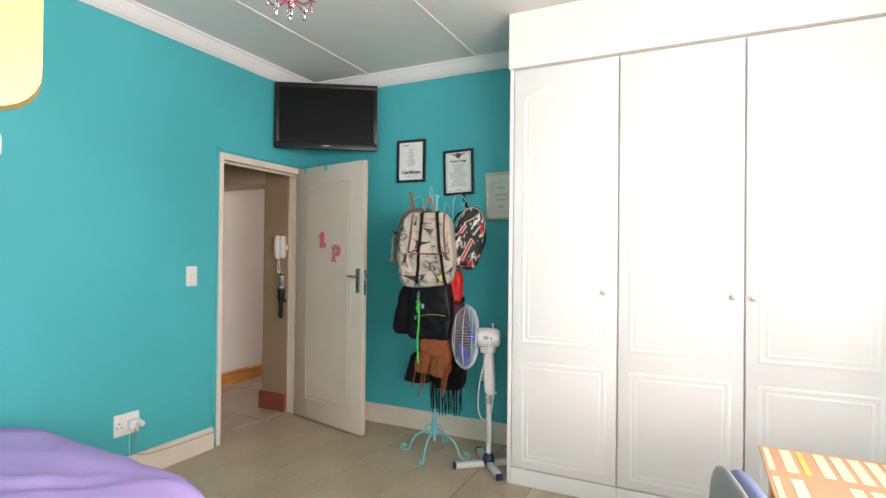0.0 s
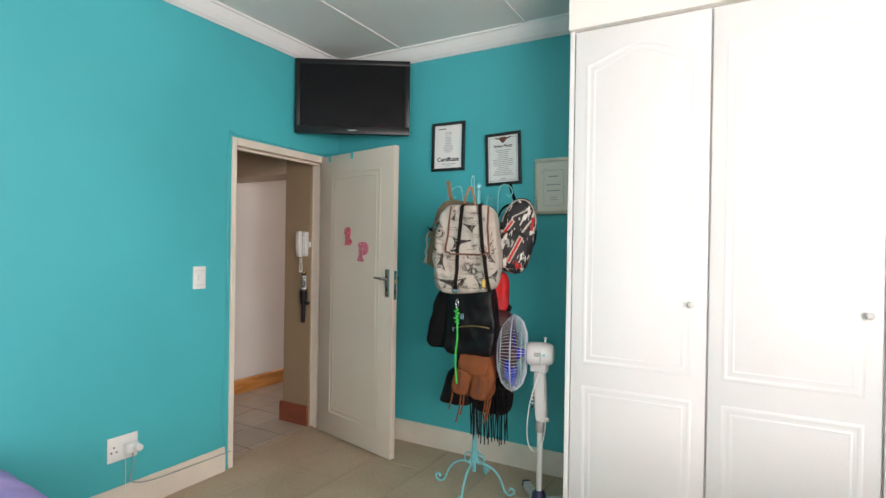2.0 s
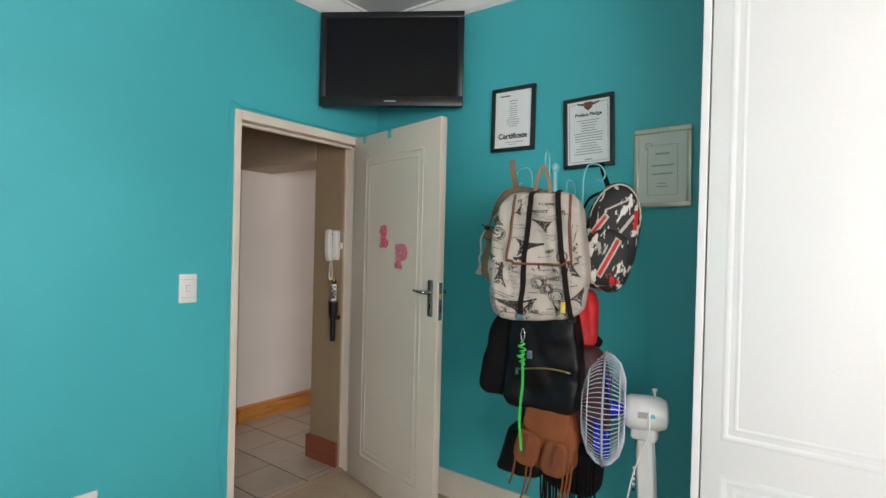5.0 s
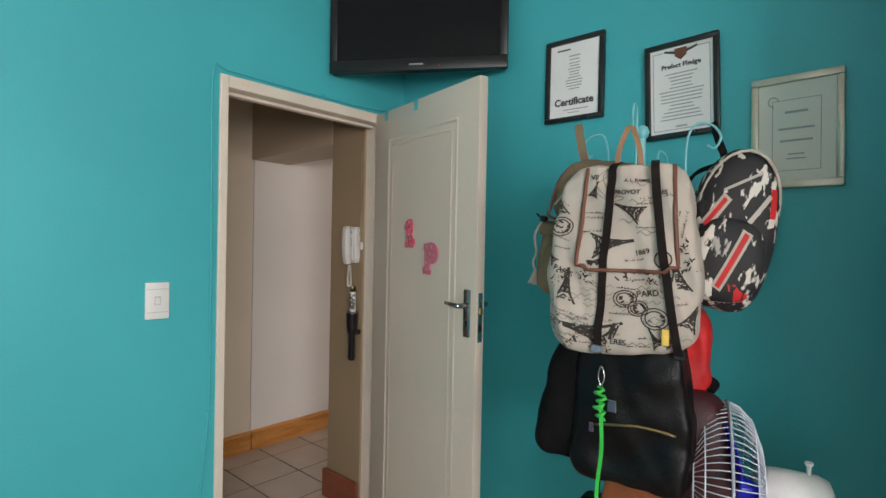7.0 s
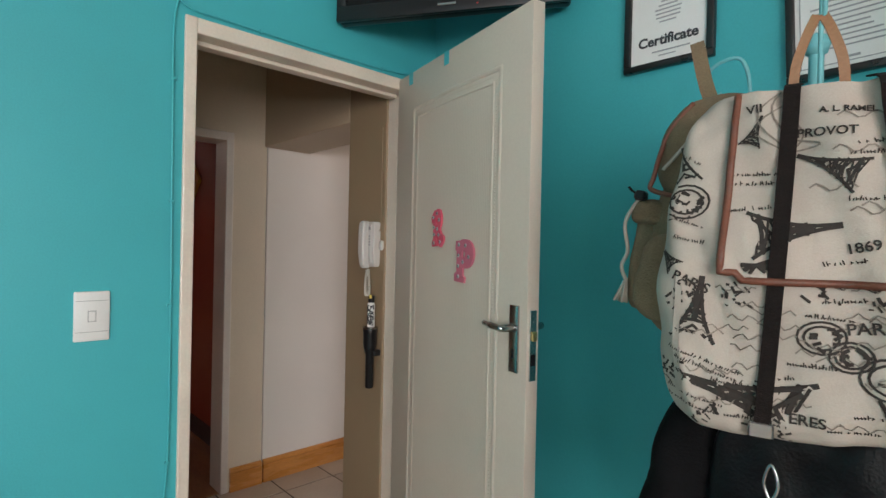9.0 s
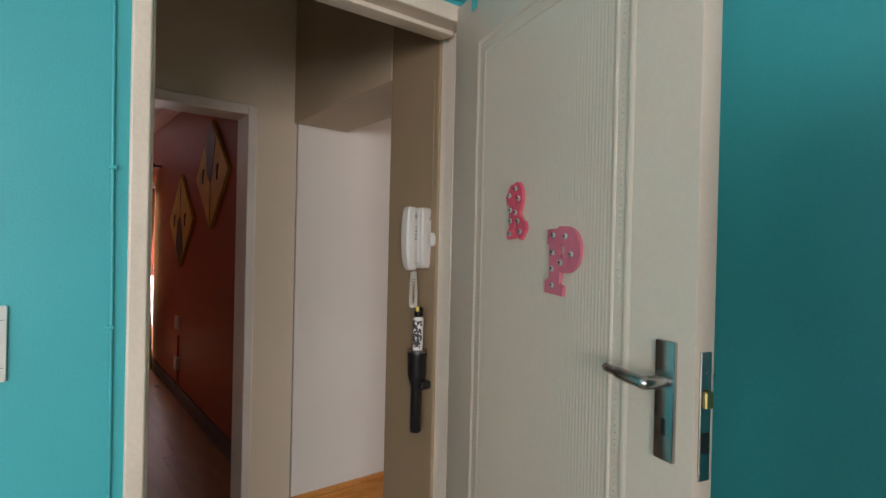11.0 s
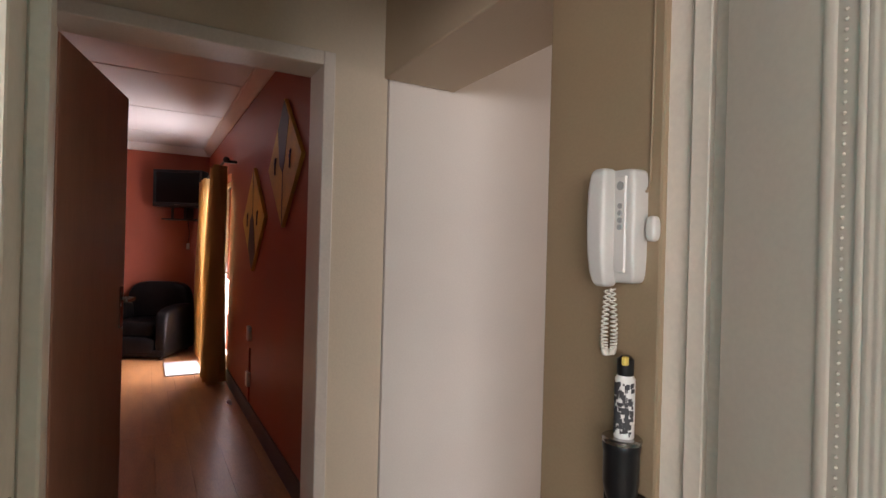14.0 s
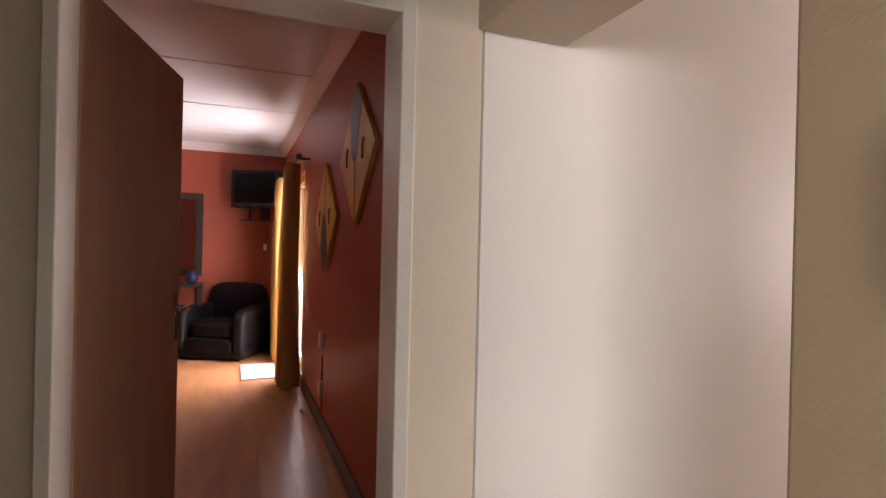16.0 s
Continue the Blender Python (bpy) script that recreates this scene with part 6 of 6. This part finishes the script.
# ---- lounge glass door and curtains ----
gd = tagged(new("window_3"), "white framed glass garden door with one dark bar", "glass door", "", "structure")
for a, b in (((q0, 0.0), (q0 + 0.06, qz)), ((q1 - 0.06, 0.0), (q1, qz)), (((q0 + q1) / 2 - 0.04, 0.0), ((q0 + q1) / 2 + 0.04, qz)), ((q0 + 0.06, qz - 0.06), (q1 - 0.06, qz)), ((q0 + 0.06, 0.0), (q1 - 0.06, 0.08))):
    part("frame", boxes(((a[0], LYN + 0.10, a[1]), (b[0], LYN + 0.15, b[1])), bevel=0.003), M["white_plastic"], gd)
for x0, x1 in ((q0 + 0.06, (q0 + q1) / 2 - 0.04), ((q0 + q1) / 2 + 0.04, q1 - 0.06)):
    g = part("pane", boxes(((x0, LYN + 0.12, 0.08), (x1, LYN + 0.126, qz - 0.06))), M["pane"], gd)
    g.visible_shadow = False
part("reveal", boxes(((q1 - 0.002, LYN + 0.001, 0.0), (q1 + 0.001, LYN + 0.199, qz))), M["white_paint"], gd, "white plastered reveal")
part("bar", tube([(q0, LYN + 0.03, 1.04), (q1, LYN + 0.03, 1.04)], 0.008, 8), M["black_plastic"], gd, "dark security bar")


def curtain(x0, x1, y, top, bottom, folds, tie, label, mat, deep=0.035):
    """Gathered cloth: folds along x, wider at the foot."""
    t = thing("curtain", label, "curtain", ((x0 + x1) / 2, y, bottom), group="gold curtains")
    n, m, w = folds * 10, 22, x1 - x0
    bm = bmesh.new()
    grid = []
    for j in range(m + 1):
        v = j / m
        row = []
        for i in range(n + 1):
            u = i / n
            spread_ = 0.62 + 0.38 * v ** 0.8 if tie else 0.85 + 0.15 * v
            x = (u - 0.5) * w * spread_ + tie * (1 - v) * w * 0.2
            yy = deep * (0.6 + 0.4 * v) * math.sin(u * folds * 2 * math.pi + 0.6 * math.sin(v * 3)) + 0.012 * math.sin(u * 17 + v * 5)
            row.append(bm.verts.new((x, yy, (top - bottom) * (1 - v) + 0.012 * math.sin(u * 9) * v)))
        grid.append(row)
    for a, b in zip(grid, grid[1:]):
        for i in range(n):
            bm.faces.new((a[i], a[i + 1], b[i + 1], b[i]))
    ret = bmesh.ops.extrude_face_region(bm, geom=bm.faces[:])
    for g in ret["geom"]:
        if isinstance(g, bmesh.types.BMVert):
            g.co.y += 0.003
    part("cloth", bm, mat, t, smooth="auto")
    return t


curtain(-7.74, -7.16, LYN - 0.130, 2.09, 0.02, 5, 0.0, "gold curtain hanging in loose folds at the garden door", M["curtain"], 0.095)
curtain(-9.15, -8.35, LYN - 0.13, 2.09, 0.02, 6, 0.0, "gold curtain drawn to the far side of the garden door", M["curtain"], 0.06)
rod = thing("curtain_rod", "dark curtain rod with round finials", "curtain rod", (-8.1, LYN - 0.11, 2.11))
part("rod", tube([(-1.12, 0, 0), (1.10, 0, 0)], 0.012, 10), M["dark_wood"], rod, smooth="auto")
for x in (-1.13, 1.11):
    part("finial", moved(lathe([(0.01, -0.02), (0.028, -0.005), (0.028, 0.012), (0.008, 0.028)], 14, "x"), pose(x, 0, 0)), M["dark_wood"], rod, smooth=True)
for x in (-1.0, 1.0):
    part("bracket", boxes(((x - 0.01, 0, -0.012), (x + 0.01, 0.11, 0.012)), bevel=0.002), M["dark_wood"], rod)
mat_ = thing("door_mat", "small white mat on the lounge floor", "mat", (-8.12, 4.0, 0.001))
part("mat", boxes(((-0.30, -0.20, 0), (0.36, 0.14, 0.012)), bevel=0.005, seg=2), M["mat_white"], mat_)

# ---- lounge furniture ----
ac = thing("armchair", "black leather tub armchair", "armchair", (-9.08, 3.62, 0), 62)
part("seat", moved(soft_box(0.56, 0.58, 0.20, 5, 12), pose(0, -0.04, 0.33)), M["black_leather"], ac, smooth=True)
part("front_rail", moved(soft_box(0.58, 0.12, 0.20, 5, 10), pose(0, -0.32, 0.16)), M["black_leather"], ac, smooth=True)
for x in (-0.36, 0.36):
    part("arm", moved(soft_box(0.17, 0.76, 0.56, 4.5, 14, lambda c: (c.x * (1 + 0.12 * max(0, c.z)), c.y, c.z - 0.10 * (c.y < 0) * abs(c.y) * max(0, c.z))), pose(x, 0.0, 0.32)), M["black_leather"], ac, smooth=True)
part("backrest", moved(soft_box(0.82, 0.20, 0.80, 4.5, 16, lambda c: (c.x * (1 - 0.10 * max(0, c.z)), c.y + 0.25 * max(0, c.z), c.z)), pose(0, 0.34, 0.45)), M["black_leather"], ac, smooth=True)
part("base", boxes(((-0.40, -0.36, 0.03), (0.40, 0.40, 0.12)), bevel=0.02, seg=2), M["black_leather"], ac)
for x in (-0.34, 0.34):
    for y in (-0.30, 0.34):
        part("foot", moved(lathe([(0.02, 0), (0.028, 0.05)], 10), pose(x, y, 0)), M["dark_wood"], ac)
tv2 = thing("lounge_television", "black television on a wall bracket in the lounge corner", "television", (-9.16, 3.93, 1.79), 62)
flat_tv(tv2, 0.60, 0.46, 0.20)
part("bracket", boxes(((-0.05, 0.20, 0.05), (0.05, 0.24, 0.2)), ((-0.20, 0.02, -0.16), (0.20, 0.28, -0.145)), ((-0.20, 0.26, -0.16), (-0.17, 0.28, 0.03)), ((0.17, 0.26, -0.16), (0.20, 0.28, 0.03)), ((-0.02, 0.22, -0.16), (0.02, 0.42, 0.1)), bevel=0.003), M["black_plastic"], tv2, "black steel bracket with a shelf")
part("cable", tube(smooth_path([(0.0, 0.30, -0.15), (0.01, 0.33, -0.32), (0.0, 0.32, -0.45)], 5), 0.005, 6), M["black_plastic"], tv2)
part("cable_plug", boxes(((-0.015, 0.31, -0.53), (0.015, 0.34, -0.45)), bevel=0.004), M["white_plastic"], tv2)
mr = thing("wall_mirror", "tall mirror in a dark wooden frame", "mirror", (LW + 0.001, 2.96, 1.44))
for a, b in (((-0.38, -0.52), (0.38, -0.44)), ((-0.38, 0.44), (0.38, 0.52)), ((-0.38, -0.44), (-0.30, 0.44)), ((0.30, -0.44), (0.38, 0.44))):
    part("rail", boxes(((0, a[0], a[1]), (0.035, b[0], b[1])), bevel=0.004), M["dark_wood"], mr)
part("glass", boxes(((0.001, -0.30, -0.44), (0.012, 0.30, 0.44))), M["mirror"], mr, "clear mirror glass")
cn = thing("console_table", "dark wooden console table under the mirror", "table", (LW + 0.03, 2.95, 0))
part("top", boxes(((0, -0.5, 0.80), (0.38, 0.42, 0.84)), bevel=0.004), M["dark_wood"], cn)
for x in (0.03, 0.35):
    for y in (-0.46, 0.38):
        part("leg", boxes(((x - 0.025, y - 0.025, 0), (x + 0.025, y + 0.025, 0.80)), bevel=0.003), M["dark_wood"], cn)
part("shelf", boxes(((0.0, -0.48, 0.25), (0.36, 0.40, 0.28)), bevel=0.003), M["dark_wood"], cn)
va = thing("vase", "dark blue rounded vase on the console table", "vase", (LW + 0.22, 3.24, 0.84))
part("body", lathe([(0.035, 0), (0.07, 0.04), (0.075, 0.09), (0.04, 0.14), (0.03, 0.16)], 20), M["navy"], va, smooth=True)
ball = thing("crumpled_paper", "scrap of white crumpled paper by the skirting", "paper", (-6.55, 4.24, 0.022))
part("scrap", soft_box(0.05, 0.04, 0.045, 2.2, 8, None, 0.012, 3, 40), M["paper"], ball)


# ---- floor pieces ----
def pieces(parent, name, mat, x0, x1, y0, y1, w, h, joint, stagger, off=(0, 0), thick=0.006, keep=None):
    """Loose-laid plates on a floor; whole plates share a mesh, cut ones have their own."""
    shared = {}
    count = 0
    rest = bmesh.new()
    j = math.floor((x0 - off[0]) / w)
    while off[0] + j * w < x1:
        k = math.floor((y0 - off[1]) / h) - 1
        shift = (j % 2) * stagger * h
        while off[1] + k * h + shift < y1:
            a0, a1 = max(x0, off[0] + j * w), min(x1, off[0] + (j + 1) * w)
            b0, b1 = max(y0, off[1] + k * h + shift), min(y1, off[1] + (k + 1) * h + shift)
            k += 1
            if a1 - a0 < 0.02 or b1 - b0 < 0.02:
                continue
            cx, cy = (a0 + a1) / 2, (b0 + b1) / 2
            sx, sy = (a1 - a0 - joint) / 2, (b1 - b0 - joint) / 2
            if keep and not keep(cx, cy):
                box(rest, (cx - sx, cy - sy, -thick), (cx + sx, cy + sy, 0))
                continue
            key = (round(sx, 3), round(sy, 3))
            if key not in shared:
                bm = boxes(((-sx, -sy, -thick), (sx, sy, 0)), bevel=0.0012)
                me = bpy.data.meshes.new(name)
                bm.to_mesh(me)
                bm.free()
                me.materials.append(mat)
                shared[key] = me
            ob = new(name, shared[key])
            ob.location = (cx, cy, random.uniform(-0.0005, 0.0005))
            ob.parent = parent
            count += 1
        j += 1
    if rest.faces:
        tagged(part(name + "_field", rest, mat, parent), kind="stuff")
    else:
        rest.free()
    return count


random.seed(2)
pieces(bpy.data.objects["floor_bedroom"], "tile", M["floor_tile"], XH, XE, YS, YN, 0.37, 0.74, 0.004, 0.5, (-0.90, 3.362), keep=lambda x, y: x < 1.0 and y > 1.2)
pieces(bpy.data.objects["floor_hall"], "tile", M["hall_tile"], XL - 0.016, XH, 1.9, 8.0, 0.308, 0.308, 0.010, 0.0, (-3.09, 4.085), keep=lambda x, y: y < 6.5)
pieces(bpy.data.objects["floor_lounge"], "plank", M["laminate"], LW, XL - 0.02, LYS, LYN, 1.2, 0.19, 0.0006, 0.37, (-9.6, 0), keep=lambda x, y: y > 1.4)
